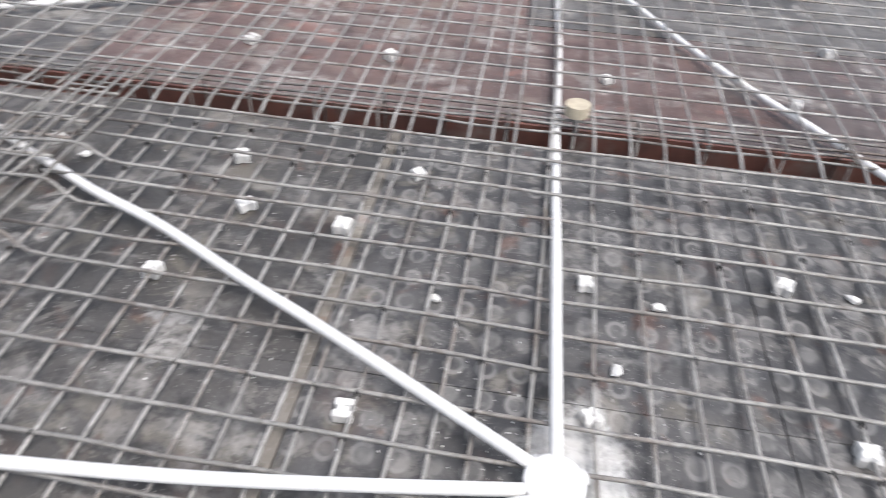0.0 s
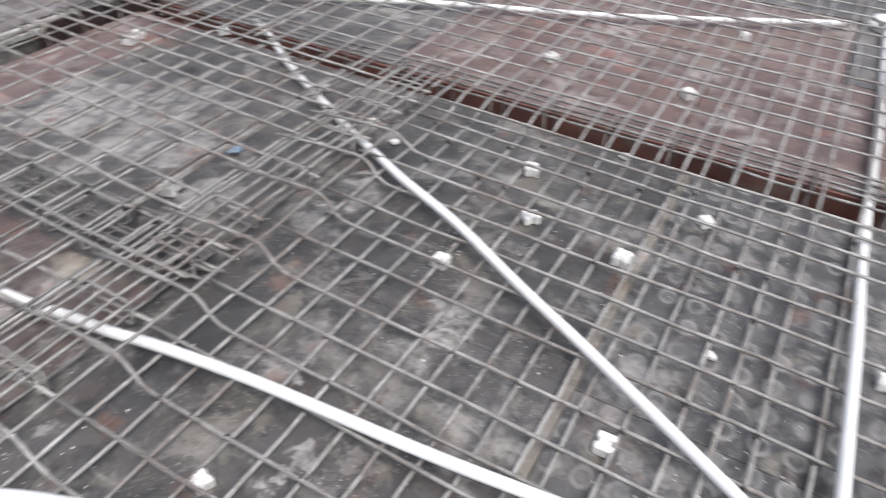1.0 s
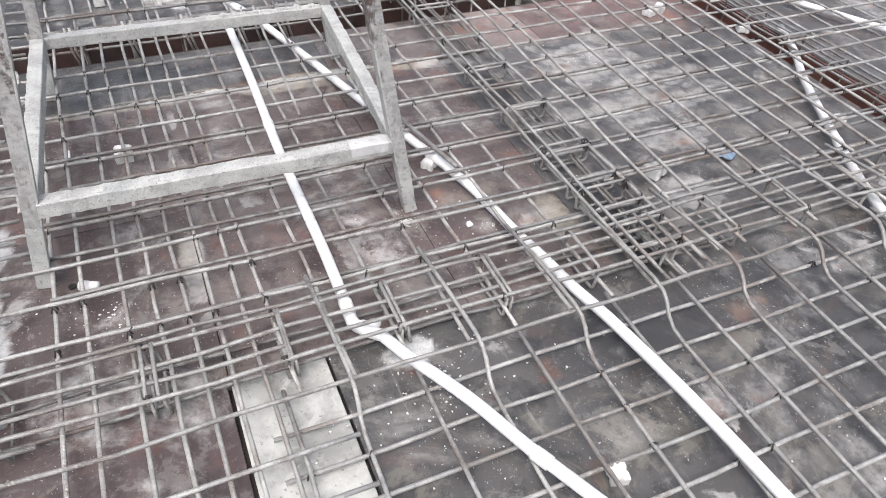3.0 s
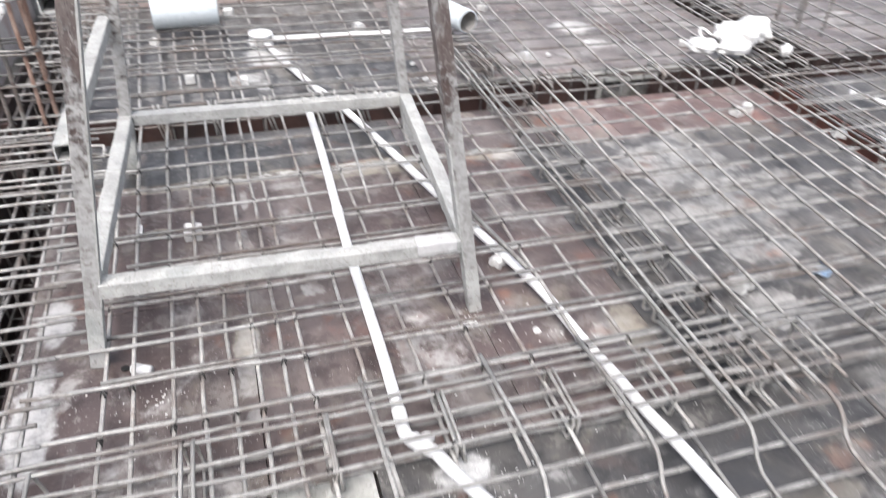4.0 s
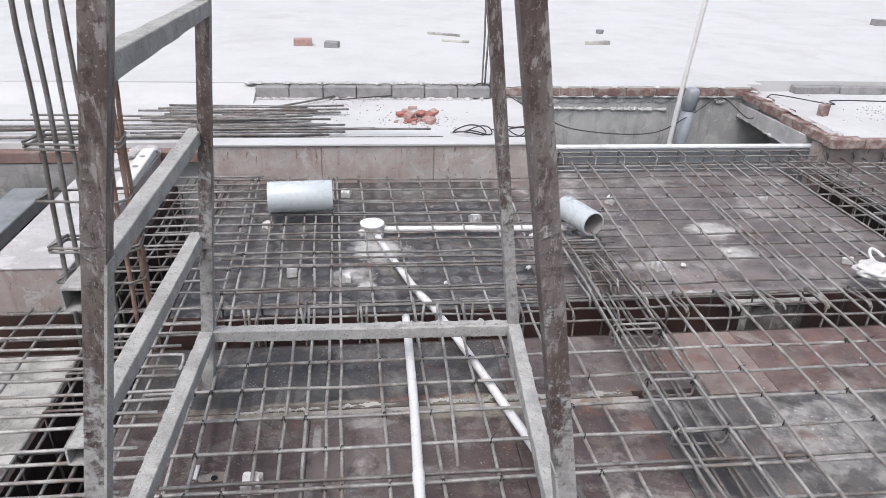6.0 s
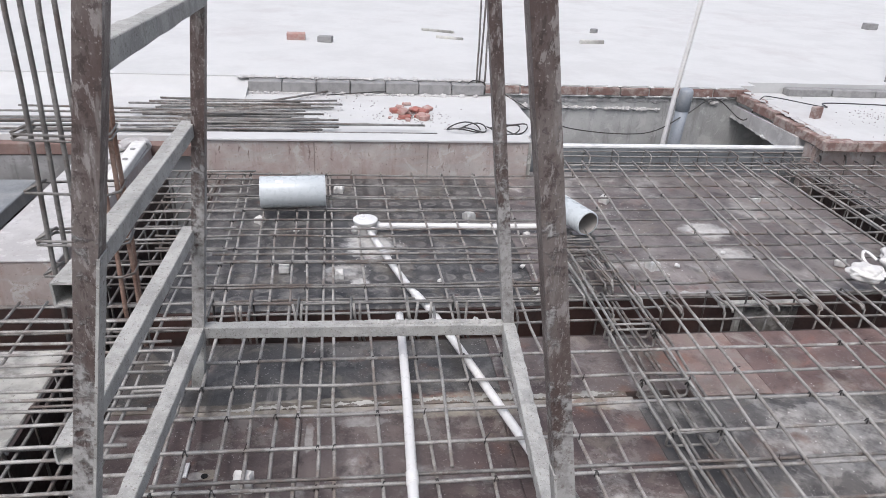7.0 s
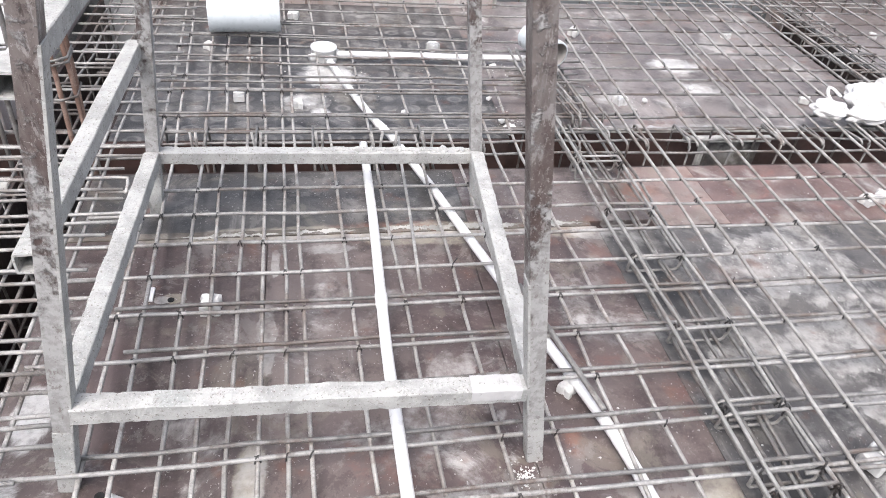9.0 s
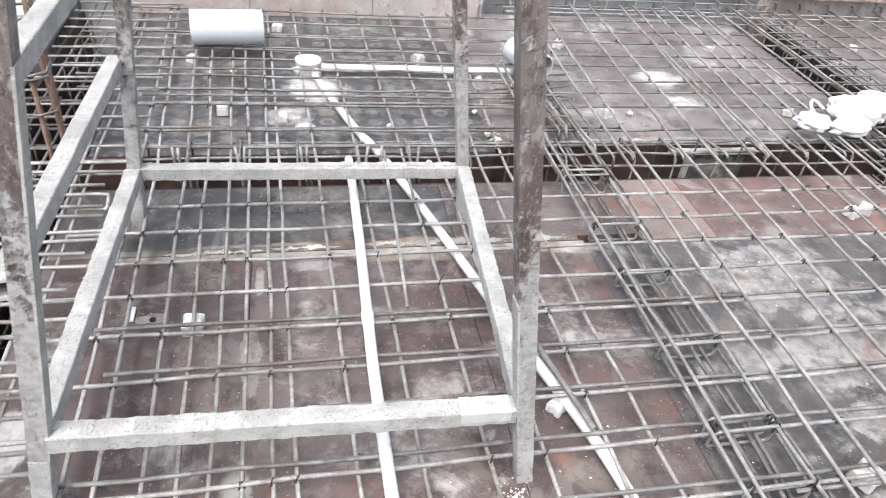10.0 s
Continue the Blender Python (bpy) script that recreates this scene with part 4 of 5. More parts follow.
def build_tie_wires():
    """Twists of binding wire at the crossings."""
    bm = fresh()
    rr = random.Random(11)

    def knot(x, y, z, big=1.0):
        a = rr.uniform(0.5, 1.1)
        for turn in (a, a + math.pi / 2)[: 1 + (rr.random() < 0.6)]:
            dx, dy = math.cos(turn) * 0.0075 * big, math.sin(turn) * 0.0075 * big
            tube(bm, [(x - dx, y - dy, z - 0.008), (x - 0.5 * dx, y - 0.5 * dy, z + 0.002), (x, y, z + 0.0052), (x + 0.5 * dx, y + 0.5 * dy, z + 0.002), (x + dx, y + dy, z - 0.008)], 0.0019 * big, 4)
        if rr.random() < 0.15:
            tube(bm, [(x, y, z + 0.004), (x + rr.uniform(-0.012, 0.012), y + rr.uniform(-0.012, 0.012), z + 0.012)], 0.0013, 4)

    for row in Y_BARS_A:
        for y in X_BARS_A + X_BARS_B:
            if rr.random() < 0.6:
                knot(main_bar_x(row, y), y, 0.052)
    for y in (0.84, 0.92, 1.00, 1.064, 1.11, 1.244, 1.260, 1.482, 1.733, 1.924, 2.16, 2.21):
        for x in (1.520, 1.652):
            knot(x, y, 0.077, 1.15)
            knot(x, y, 0.062, 1.15)
    for x in (0.475, 0.718, 0.945, 1.175, 1.40, 1.58, 1.80, 2.02, 2.22, 2.44):
        for y in (0.818, 0.941):
            knot(x, y, 0.078, 1.15)
    for near, mid, far in Y_BARS_E:
        for y in X_BARS_A + X_BARS_B:
            if rr.random() < 0.5:
                knot(mid + ((far - mid) * (y - 2.25) / 1.5 if y > 2.25 else (near - mid) * (2.25 - y) / 1.49), y, 0.060)
    for x, back in Y_BARS_D:
        for y in X_BARS_D:
            if rr.random() < 0.3:
                knot(x + (back - x) * (0.5 - y) / 1.5, y, 0.030)
    single("tie_wire", bm, M_WIRE, (1.2, 1.2, 0.05), "black binding wire twisted round the bar crossings", "tie wire", kind="stuff", smooth=True)


# ---- conduits, boxes and pipes ----
PVC = 0.0125


def conduit(label, pts, rings=()):
    pts = [Vector(p) for p in pts]
    t = thing("conduit", pts[0], label, "conduit", "conduits in the deck")
    bm = fresh()
    way = curved(pts, 6)
    tube(bm, way, PVC, 14)
    pipe = part("tube", bm, M_PVC, t, smooth=True)
    for k in rings:
        i = int(k * (len(way) - 2))
        a, b = way[i], way[i + 1]
        d = (b - a).normalized()
        bm = fresh()
        tube(bm, [a - d * 0.002, a, a + d * 0.030, a + d * 0.032], PVC * 1.16, 14)
        part("coupler", bm, M_PVC, pipe, smooth=True)


def build_conduits():
    conduit("white plastic conduit from the near box across the trench", [(1.56, -0.581, 0.052), (1.868, -0.570, 0.052), (2.18, -0.561, 0.046), (2.42, -0.553, 0.030), (2.645, -0.547, 0.026), (2.87, -0.543, 0.026), (3.40, -0.533, 0.025), (4.20, -0.50, 0.025)], (0.55,))
    conduit("white plastic conduit bending up to the trench", [(1.565, -0.54, 0.052), (1.705, -0.283, 0.052), (1.824, -0.06, 0.052), (1.92, 0.125, 0.050), (2.057, 0.375, 0.048), (2.156, 0.60, 0.046), (2.245, 0.76, 0.036), (2.325, 0.907, 0.026), (2.443, 1.116, 0.025), (2.592, 1.37, 0.025), (2.72, 1.555, 0.030), (2.832, 1.735, 0.022)], (0.72,))
    conduit("white plastic conduit running from box to box under the mesh", [(1.515, -0.53, 0.052), (1.470, -0.223, 0.052), (1.436, 0.058, 0.050), (1.412, 0.348, 0.048), (1.398, 0.502, 0.046), (1.372, 0.70, 0.042), (1.352, 0.82, 0.036), (1.341, 0.93, 0.030), (1.325, 1.03, 0.028), (1.296, 1.25, 0.027), (1.226, 1.52, 0.026), (1.140, 1.85, 0.026), (1.062, 2.145, 0.027), (0.985, 2.40, 0.030), (0.941, 2.51, 0.030), (0.875, 2.74, 0.026), (0.808, 2.985, 0.030)], (0.60, 0.86))
    conduit("white plastic conduit from the near box to the cage", [(1.50, -0.56, 0.055), (1.32, -0.06, 0.050), (1.116, 0.385, 0.048), (1.066, 0.492, 0.048), (1.011, 0.629, 0.047), (0.941, 0.768, 0.044), (0.915, 0.835, 0.040)], (0.45,))
    conduit("white plastic conduit lying on the bars under the stand", [(0.870, 0.895, 0.044), (0.870, 0.96, 0.054), (0.871, 1.10, 0.063), (0.870, 1.30, 0.064), (0.870, 1.48, 0.064), (0.875, 1.68, 0.064), (0.881, 1.90, 0.064), (0.884, 2.12, 0.064), (0.885, 2.30, 0.066)], (0.06, 0.60))
    conduit("white plastic conduit along the far panel", [(0.83, 3.034, 0.030), (1.1, 3.026, 0.030), (1.33, 3.018, 0.030), (1.60, 3.013, 0.032)], (0.5,))
    conduit("white plastic conduit past the trench", [(2.98, 2.05, 0.03), (3.15, 1.705, 0.03), (3.42, 1.152, 0.03), (3.693, 0.483, 0.03), (4.155, -0.354, 0.03)], (0.5,))
    conduit("white plastic conduit past the trench", [(4.20, -0.60, 0.03), (3.892, -0.808, 0.03), (3.524, -0.984, 0.03), (3.17, -1.177, 0.03), (2.921, -1.341, 0.03), (2.697, -1.474, 0.03), (2.3, -1.74, 0.035)], (0.5,))


def junction_box(x, y, r, h, label, z=0.0):
    t = thing("junction_box", (x, y, z), label, "junction box", "conduit boxes")
    bm = fresh()
    prof = [(0.0, 0), (r * 0.98, 0), (r, 0.004), (r, h * 0.86), (r * 1.07, h * 0.87), (r * 1.07, h * 0.98), (r * 0.98, h), (r * 0.5, h * 1.04), (0, h * 1.05)]
    rings = []
    for rad, zz in prof:
        rings.append([bm.verts.new((x + max(rad, 1e-4) * math.cos(2 * math.pi * k / 28), y + max(rad, 1e-4) * math.sin(2 * math.pi * k / 28), z + zz)) for k in range(28)])
    for a, b in zip(rings, rings[1:]):
        for k in range(28):
            bm.faces.new((a[k], a[(k + 1) % 28], b[(k + 1) % 28], b[k]))
    bmesh.ops.remove_doubles(bm, verts=bm.verts, dist=2e-4)
    shell = part("body", bm, M_PVC, t, smooth=True)
    for k in range(4):
        a = 2 * math.pi * k / 4 + 0.6
        bm = fresh()
        d = Vector((math.cos(a), math.sin(a), 0))
        c = Vector((x, y, z + h * 0.45))
        tube(bm, [c + d * r * 0.9, c + d * r * 1.35], PVC * 1.2, 12)
        part("socket", bm, M_PVC, shell, smooth=True)


def build_boxes():
    junction_box(1.537, -0.578, 0.050, 0.060, "round white conduit box dusted with white powder")
    junction_box(0.793, 3.032, 0.046, 0.062, "round white conduit box on powder-stained black ply")
    junction_box(4.24, -0.49, 0.045, 0.055, "round white conduit box past the trench")
    t = thing("conduit_elbow", (0.90, 0.86, 0.02), "white plastic elbow joining two conduits at the cage", "conduit fitting")
    bm = fresh()
    tube(bm, curved([(0.870, 0.915, 0.044), (0.871, 0.886, 0.042), (0.886, 0.862, 0.040), (0.915, 0.835, 0.040)], 5), PVC * 1.06, 14)
    part("elbow", bm, M_PVC, t, smooth=True)
    for at, size in (((0.884, 0.868, 0.042), (0.0165, 0.016, 0.015)), ((0.906, 0.866, 0.044), (0.017, 0.012, 0.012))):
        bm = fresh()
        bmesh.ops.create_icosphere(bm, subdivisions=3, radius=1, matrix=Matrix.Translation(at) @ Matrix.Diagonal((*size, 1)))
        part("joint", bm, M_PVC, t, smooth=True)


def drain_pipe(label, a, b, r, wall=0.006):
    a, b = Vector(a), Vector(b)
    t = thing("drain_pipe", (a + b) / 2 - Vector((0, 0, r)), label, "pipe", "drain pipe offcuts")
    way = (b - a).normalized()
    side = way.cross(Vector((0, 0, 1))).normalized()
    up = side.cross(way)

    def ring(bm, c, rad):
        return [bm.verts.new(c + rad * (math.cos(2 * math.pi * k / 40) * side + math.sin(2 * math.pi * k / 40) * up)) for k in range(40)]

    for name, mat, sets in (("shell", M_PIPE, ((a, r - wall), (a, r - 0.001), (a + way * 0.002, r), (b - way * 0.002, r), (b, r - 0.001), (b, r - wall))), ("bore", M_PIPE_IN, ((a, r - wall), (a.lerp(b, 0.5), r - wall), (b, r - wall)))):
        bm = fresh()
        rings = [ring(bm, c, rad) for c, rad in sets]
        for p, q in zip(rings, rings[1:]):
            for k in range(40):
                bm.faces.new((p[k], p[(k + 1) % 40], q[(k + 1) % 40], q[k]))
        part(name, bm, mat, t, smooth=True)
    return t


def build_pipes():
    r = 0.064
    t = drain_pipe("short offcut of pale grey plastic drain pipe lying on the mesh", (0.372, 3.172, 0.055 + r), (0.632, 3.188, 0.055 + r), r)
    bm = fresh()
    mid = Vector((0.452, 3.177, 0.055 + r))
    for k in range(5):
        a0, a1 = radians(112 + 3 * k), radians(115 + 3 * k)
        v = [bm.verts.new(mid + Vector((dx, -(r + 0.0006) * math.sin(a - radians(90)), (r + 0.0006) * math.cos(a - radians(90))))) for dx, a in ((-0.016, a0), (0.016, a0), (0.016, a1), (-0.016, a1))]
        bm.faces.new(v)
    part("sticker", bm, M_BLOCK, t, "small white sticker")
    drain_pipe("short offcut of white plastic drain pipe with an open end", (1.585, 3.035, 0.066 + 0.050), (1.650, 2.855, 0.066 + 0.050), 0.050)
    t = thing("vent_pipe", (2.70, 4.42, -0.6), "slate-grey vent pipe standing in the shaft", "pipe")
    bm = fresh()
    tube(bm, [(2.690, 4.38, -3.0), (2.690, 4.38, -0.05), (2.707, 4.38, 0.275)], 0.038, 28)
    shell = part("shell", bm, M_VENT, t, smooth=True)
    bm = fresh()
    rings = []
    for k, (rad, zz) in enumerate(((0.038, 0.16), (0.042, 0.162), (0.042, 0.262), (0.040, 0.278), (0.034, 0.288), (0.022, 0.294), (0.002, 0.296))):
        cx = 2.690 + 0.052 * (zz + 0.05)
        rings.append([bm.verts.new((cx + rad * math.cos(2 * math.pi * q / 28), 4.38 + rad * math.sin(2 * math.pi * q / 28), zz)) for q in range(28)])
    for a, b in zip(rings, rings[1:]):
        for q in range(28):
            bm.faces.new((a[q], a[(q + 1) % 28], b[(q + 1) % 28], b[q]))
    bm.faces.new(rings[-1])
    part("cap", bm, M_VENT, shell, smooth=True)
    bm = fresh()
    tube(bm, [(2.55, 4.32, -3.0), (2.592, 4.32, -0.003), (2.612, 4.32, 0.30), (2.652, 4.32, 0.772), (2.78, 4.32, 2.2)], 0.014, 12)
    single("upright_conduit", bm, M_PVC, (2.67, 4.3, -3.0), "tall thin white plastic conduit rising out of the shaft", "conduit", smooth=True)


# ---- the stand ----
def section(bm, p, q, w, h, up, rough=0.0, segs=14, wall=0.0, seed=0):
    """A square bar or hollow section from p to q, w across and h along up, roughened by a crust."""
    p, q, up = Vector(p), Vector(q), Vector(up)
    way = (q - p).normalized()
    side = way.cross(up).normalized()
    up = side.cross(way)
    prof = [(-0.9, -1), (-0.3, -1), (0.3, -1), (0.9, -1), (1, -0.9), (1, -0.3), (1, 0.3), (1, 0.9), (0.9, 1), (0.3, 1), (-0.3, 1), (-0.9, 1), (-1, 0.9), (-1, 0.3), (-1, -0.3), (-1, -0.9)]
    rings = []
    for i in range(segs + 1):
        c = p.lerp(q, i / segs)
        ring = []
        for a, b in prof:
            at = c + side * a * w / 2 + up * b * h / 2
            here = at * 38 + Vector((seed * 7.1, 0, 0))
            k = rough * (noise.noise(here) + 0.6 * noise.noise(here * 2.7))
            lift = 2.2 * rough * max(0.0, noise.noise(at * 16 + Vector((seed, 4.2, 0)))) if b > 0.85 else 0.0
            ring.append(bm.verts.new(at + side * a * k + up * (b * k + lift)))
        rings.append(ring)
    n = len(prof)
    for a, b in zip(rings, rings[1:]):
        for j in range(n):
            bm.faces.new((a[j], a[(j + 1) % n], b[(j + 1) % n], b[j]))
    if wall:
        for ring, c in ((rings[0], p), (rings[-1], q)):
            d = way if c == p else -way
            inner = [bm.verts.new(c + (v.co - c) * (1 - 2 * wall / w)) for v in ring]
            deep = [bm.verts.new(v.co + d * 0.12) for v in inner]
            for j in range(n):
                bm.faces.new((ring[j], ring[(j + 1) % n], inner[(j + 1) % n], inner[j]))
                bm.faces.new((inner[j], inner[(j + 1) % n], deep[(j + 1) % n], deep[j]))
            bm.faces.new(deep)
    else:
        bm.faces.new(rings[0])
        bm.faces.new(rings[-1])


def angle_post(bm, p, q, w, t, fx, fy):
    """An L-shaped steel post from p to q: legs point along fx and fy."""
    p, q = Vector(p), Vector(q)
    prof = [(0, 0), (w, 0), (w, t), (t, t), (t, w), (0, w)]
    rings = []
    for i in range(11):
        c = p.lerp(q, i / 10)
        rings.append([bm.verts.new(c + Vector((fx * (a - w / 2), fy * (b - w / 2), 0)) + Vector((1, 1, 0)) * 0.0012 * noise.noise(Vector((i * 1.3, k * 2.1, p.x * 9)))) for k, (a, b) in enumerate(prof)])
    for a, b in zip(rings, rings[1:]):
        for k in range(6):
            bm.faces.new((a[k], a[(k + 1) % 6], b[(k + 1) % 6], b[k]))
    bm.faces.new(rings[0])
    bm.faces.new(rings[-1])


FEET = {"fl": (0.297, 1.265), "fr": (1.131, 1.238), "bl": (0.328, 2.074), "br": (1.190, 2.068)}
HEADS = {"fl": (0.540, 1.298), "fr": (0.899, 1.234), "bl": (0.475, 2.080), "br": (1.008, 2.066)}
HEAD_Z = 1.42


def on_post(key, z):
    a, b = FEET[key], HEADS[key]
    s = z / HEAD_Z
    return Vector((a[0] + (b[0] - a[0]) * s, a[1] + (b[1] - a[1]) * s, z))


def build_stand():
    stand = thing("scaffold_stand", (0.7, 1.65, 0.0), "rusty steel scaffold stand crusted with dried cement, standing on the shuttering", "scaffold stand")
    for key, fx, fy in (("fl", 1, 1), ("fr", -1, 1), ("bl", 1, -1), ("br", -1, -1)):
        bm = fresh()
        angle_post(bm, on_post(key, 0.002), on_post(key, HEAD_Z), 0.030, 0.006, -fx, 1)
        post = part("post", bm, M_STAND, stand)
        bm = fresh()
        section(bm, on_post(key, 0.001), on_post(key, 0.158), 0.0315, 0.0315, (0, 1, 0), 0.0010, 16, seed=5 + 2 * fx + fy)
        part("foot", bm, M_CEMENT, post, "cement-caked square foot")
        if fy > 0:
            bm = fresh()
            inner = Vector((fx * 0.0148, -0.0012, 0))
            section(bm, on_post(key, 0.16) + inner, on_post(key, 0.80 if fx > 0 else 0.46) + inner, 0.0042, 0.0290, (0, 1, 0), 0.0004, 60, seed=3 + fx + 2 * fy)
            part("inner_flange", bm, M_CEMENT, post, "pale cement-coated inner flange")
    rungs = (("fl", "fr", 0.197, 0.204, 0.035, 0.034), ("bl", "br", 0.173, 0.166, 0.033, 0.033), ("fl", "bl", 0.196, 0.174, 0.035, 0.034), ("fr", "br", 0.202, 0.170, 0.035, 0.034))
    for k, (a, b, za, zb, w, h) in enumerate(rungs):
        p, q = on_post(a, za), on_post(b, zb)
        d = (q - p).normalized() * 0.016
        bm = fresh()
        section(bm, p + d, q - d, w, h, (0, 0, 1), 0.0016, 150, seed=k + 1)
        rung = part("rung", bm, M_CEMENT, stand, "steel rung under a rough cement crust", smooth=False)
        bm = fresh()
        top = Vector((0, 0, h / 2))
        # the back rung is caked towards one end, the others only lightly
        lo, hi, high = ((0.04, 0.96, 0.0030), (0.50, 0.98, 0.0085), (0.10, 0.90, 0.0022), (0.05, 0.75, 0.0030))[k]
        ragged(bm, p.lerp(q, lo) + top, p.lerp(q, hi) + top, w * 0.36, high, 50.0 + k, 0.004)
        ragged(bm, p.lerp(q, lo) - top, p.lerp(q, hi) - top, w * 0.30, 0.0022, 60.0 + k, 0.004)
        if k == 1:
            ragged(bm, p.lerp(q, 0.60) + top, p.lerp(q, 0.70) + top, w * 0.34, 0.012, 71.0, 0.004)
        if k == 3:
            ragged(bm, p.lerp(q, 0.28) - top, p.lerp(q, 0.38) - top, w * 0.40, 0.009, 72.0, 0.004)
        part("crust", bm, M_CEMENT, rung, "lumpy dried cement")
        if k == 0:
            bm = fresh()
            lift = Vector((0, 0, 0.0055))
            section(bm, p.lerp(q, 0.852) + lift, p.lerp(q, 0.965) + lift, w + 0.0030, h * 0.72, (0, 0, 1), 0.0014, 24, seed=9)
            part("plaster_patch", bm, M_SCREED, rung, "smooth whitish plaster")
    for za, zb, over, label in ((0.500, 0.452, 0.012, "hollow square side rung with an open end"), (0.750, 0.715, 0.012, "hollow square side rung with an open end"), (1.035, 1.000, -0.010, "hollow square side rung")):
        p, q = on_post("fl", za), on_post("bl", zb)
        d = (q - p).normalized()
        out = Vector((-0.024, 0, 0)) if za < 0.9 else Vector((0, 0, 0))
        bm = fresh()
        section(bm, p - d * over + out, q + d * 0.01 + out, 0.031, 0.031, (0, 0, 1), 0.0012, 14, wall=0.003, seed=za)
        part("rung", bm, M_CEMENT, stand, label)


build_ground()
build_roof()
build_deck_support()
build_trench_sides()
build_left_block()
build_sunken_boards()
build_trench_boards()
build_stand()
build_mesh_main()
build_mesh_right()
build_mesh_far()
build_mesh_near()
build_mesh_beyond()
build_mesh_left()
build_cages()
build_columns()
build_conduits()
build_boxes()
build_pipes()
build_tie_wires()


# ---- loose things ----
def block_mesh(bm, at, s, turn, tip=0.0, kind=0):
    """A four-lobed cement cover block with a groove across its top, or a plain small one."""
    m = Matrix.Translation(at) @ Matrix.Rotation(turn, 4, "Z") @ Matrix.Rotation(tip, 4, "X")
    if kind == 0:
        n = 16
        low, high, mid = [], [], []
        for k in range(n):
            a = 2 * math.pi * k / n
            r = s * (0.80 + 0.22 * math.cos(4 * a))
            groove = 0.16 if k % 8 == 0 else 0.0
            low.append(bm.verts.new(m @ Vector((r * math.cos(a), r * math.sin(a), 0))))
            mid.append(bm.verts.new(m @ Vector((r * 1.03 * math.cos(a), r * 1.03 * math.sin(a), s * 0.85))))
            high.append(bm.verts.new(m @ Vector((r * 0.82 * math.cos(a), r * 0.82 * math.sin(a), s * (1.12 - groove)))))
        top = bm.verts.new(m @ Vector((0, 0, s * 0.95)))
        for k in range(n):
            j = (k + 1) % n
            bm.faces.new((low[k], low[j], mid[j], mid[k]))
            bm.faces.new((mid[k], mid[j], high[j], high[k]))
            bm.faces.new((high[k], high[j], top))
        bm.faces.new(low)
    else:
        for sx in (-1, 1):
            made = bmesh.ops.create_cube(bm, size=1, matrix=m @ Matrix.Translation((sx * s * 0.52, 0, s * 0.5)) @ Matrix.Diagonal((s * 0.62, s * 1.5, s, 1)))["verts"]
            bmesh.ops.bevel(bm, geom=list({e for v in made for e in v.link_edges}), offset=s * 0.12, segments=1, affect="EDGES")
        bmesh.ops.create_cube(bm, size=1, matrix=m @ Matrix.Translation((0, 0, s * 0.4)) @ Matrix.Diagonal((s * 0.6, s * 0.9, s * 0.75, 1)))


COVER_BLOCKS = [
    (2.22, 0.233), (2.184, -0.033), (2.453, -0.175), (2.437, 0.330), (1.943, 0.350), (1.643, -0.182), (1.711, -0.648), (2.090, -0.636), (2.169, -1.097), (1.72, -1.154),
    (3.187, 0.588), (3.168, 0.060), (3.160, -0.709), (3.571, -1.548), (3.112, -1.332), (2.414, 0.875), (1.200, 0.411), (3.814, -0.007), (2.535, 1.167),
    (1.246, 1.384), (2.703, 1.791), (2.44, 2.025), (0.366, 3.136), (0.68, 3.469), (1.234, 3.161), (0.50, 2.714),
    (0.694, 2.664), (1.896, 3.347), (2.644, 3.349), (1.868, 2.694), (2.646, 2.704), (3.45, 3.38), (2.50, 2.04), (1.39, 2.486),
]


def build_cover_blocks():
    rr = random.Random(5)
    for i, (x, y) in enumerate(COVER_BLOCKS):
        bm = fresh()
        block_mesh(bm, (x, y, 0.0), 0.025 * rr.uniform(0.9, 1.15), rr.uniform(0, 3.1), rr.uniform(-0.12, 0.12) * (i % 3 == 0), 0 if i % 5 or i == 15 else 1)
        single("cover_block", bm, M_BLOCK, (x, y, 0.0), "small white cement cover block lying on the shuttering", "cover block", "cover blocks", smooth=False)
    bm = fresh()
    block_mesh(bm, (1.817, 1.143, 0.0), 0.034, 0.4, 0, 1)
    single("cover_block", bm, M_BLOCK, (1.817, 1.143, 0.0), "large white cement cover block lying on grey shuttering", "cover block", "cover blocks")
    bm = fresh()
    block_mesh(bm, (0.497, 1.690, 0.0), 0.030, 0.75, 0, 0)
    single("cover_block", bm, M_BLOCK, (0.497, 1.690, 0.0), "white cement cover block split by a bar lying in its groove", "cover block", "cover blocks")
    for x, y, s in ((2.045, -0.800, 0.014), (2.161, -1.252, 0.014), (1.844, -0.701, 0.014), (1.98, -0.30, 0.012), (2.36, 0.76, 0.014), (2.66, 0.12, 0.016), (1.244, 1.122, 0.009),
                    (0.52, 3.04, 0.011), (1.45, 3.0, 0.012), (1.97, 2.705, 0.012), (2.21, 2.81, 0.011), (1.38, 2.55, 0.014), (1.05, 2.62, 0.009), (1.37, 2.717, 0.011)):
        bm = fresh()
        bmesh.ops.create_icosphere(bm, subdivisions=1, radius=s, matrix=Matrix.Translation((x, y, s * 0.6)) @ Matrix.Rotation(rr.uniform(0, 3), 4, "Z") @ Matrix.Diagonal((1.3, 0.9, 0.7, 1)))
        for v in bm.verts:
            v.co += Vector((rr.uniform(-1, 1), rr.uniform(-1, 1), rr.uniform(-0.5, 0.5))) * s * 0.25
        single("cement_chip", bm, M_BLOCK, (x, y, 0.0), "broken white cement chip on the shuttering", "rubble", "cement chips")


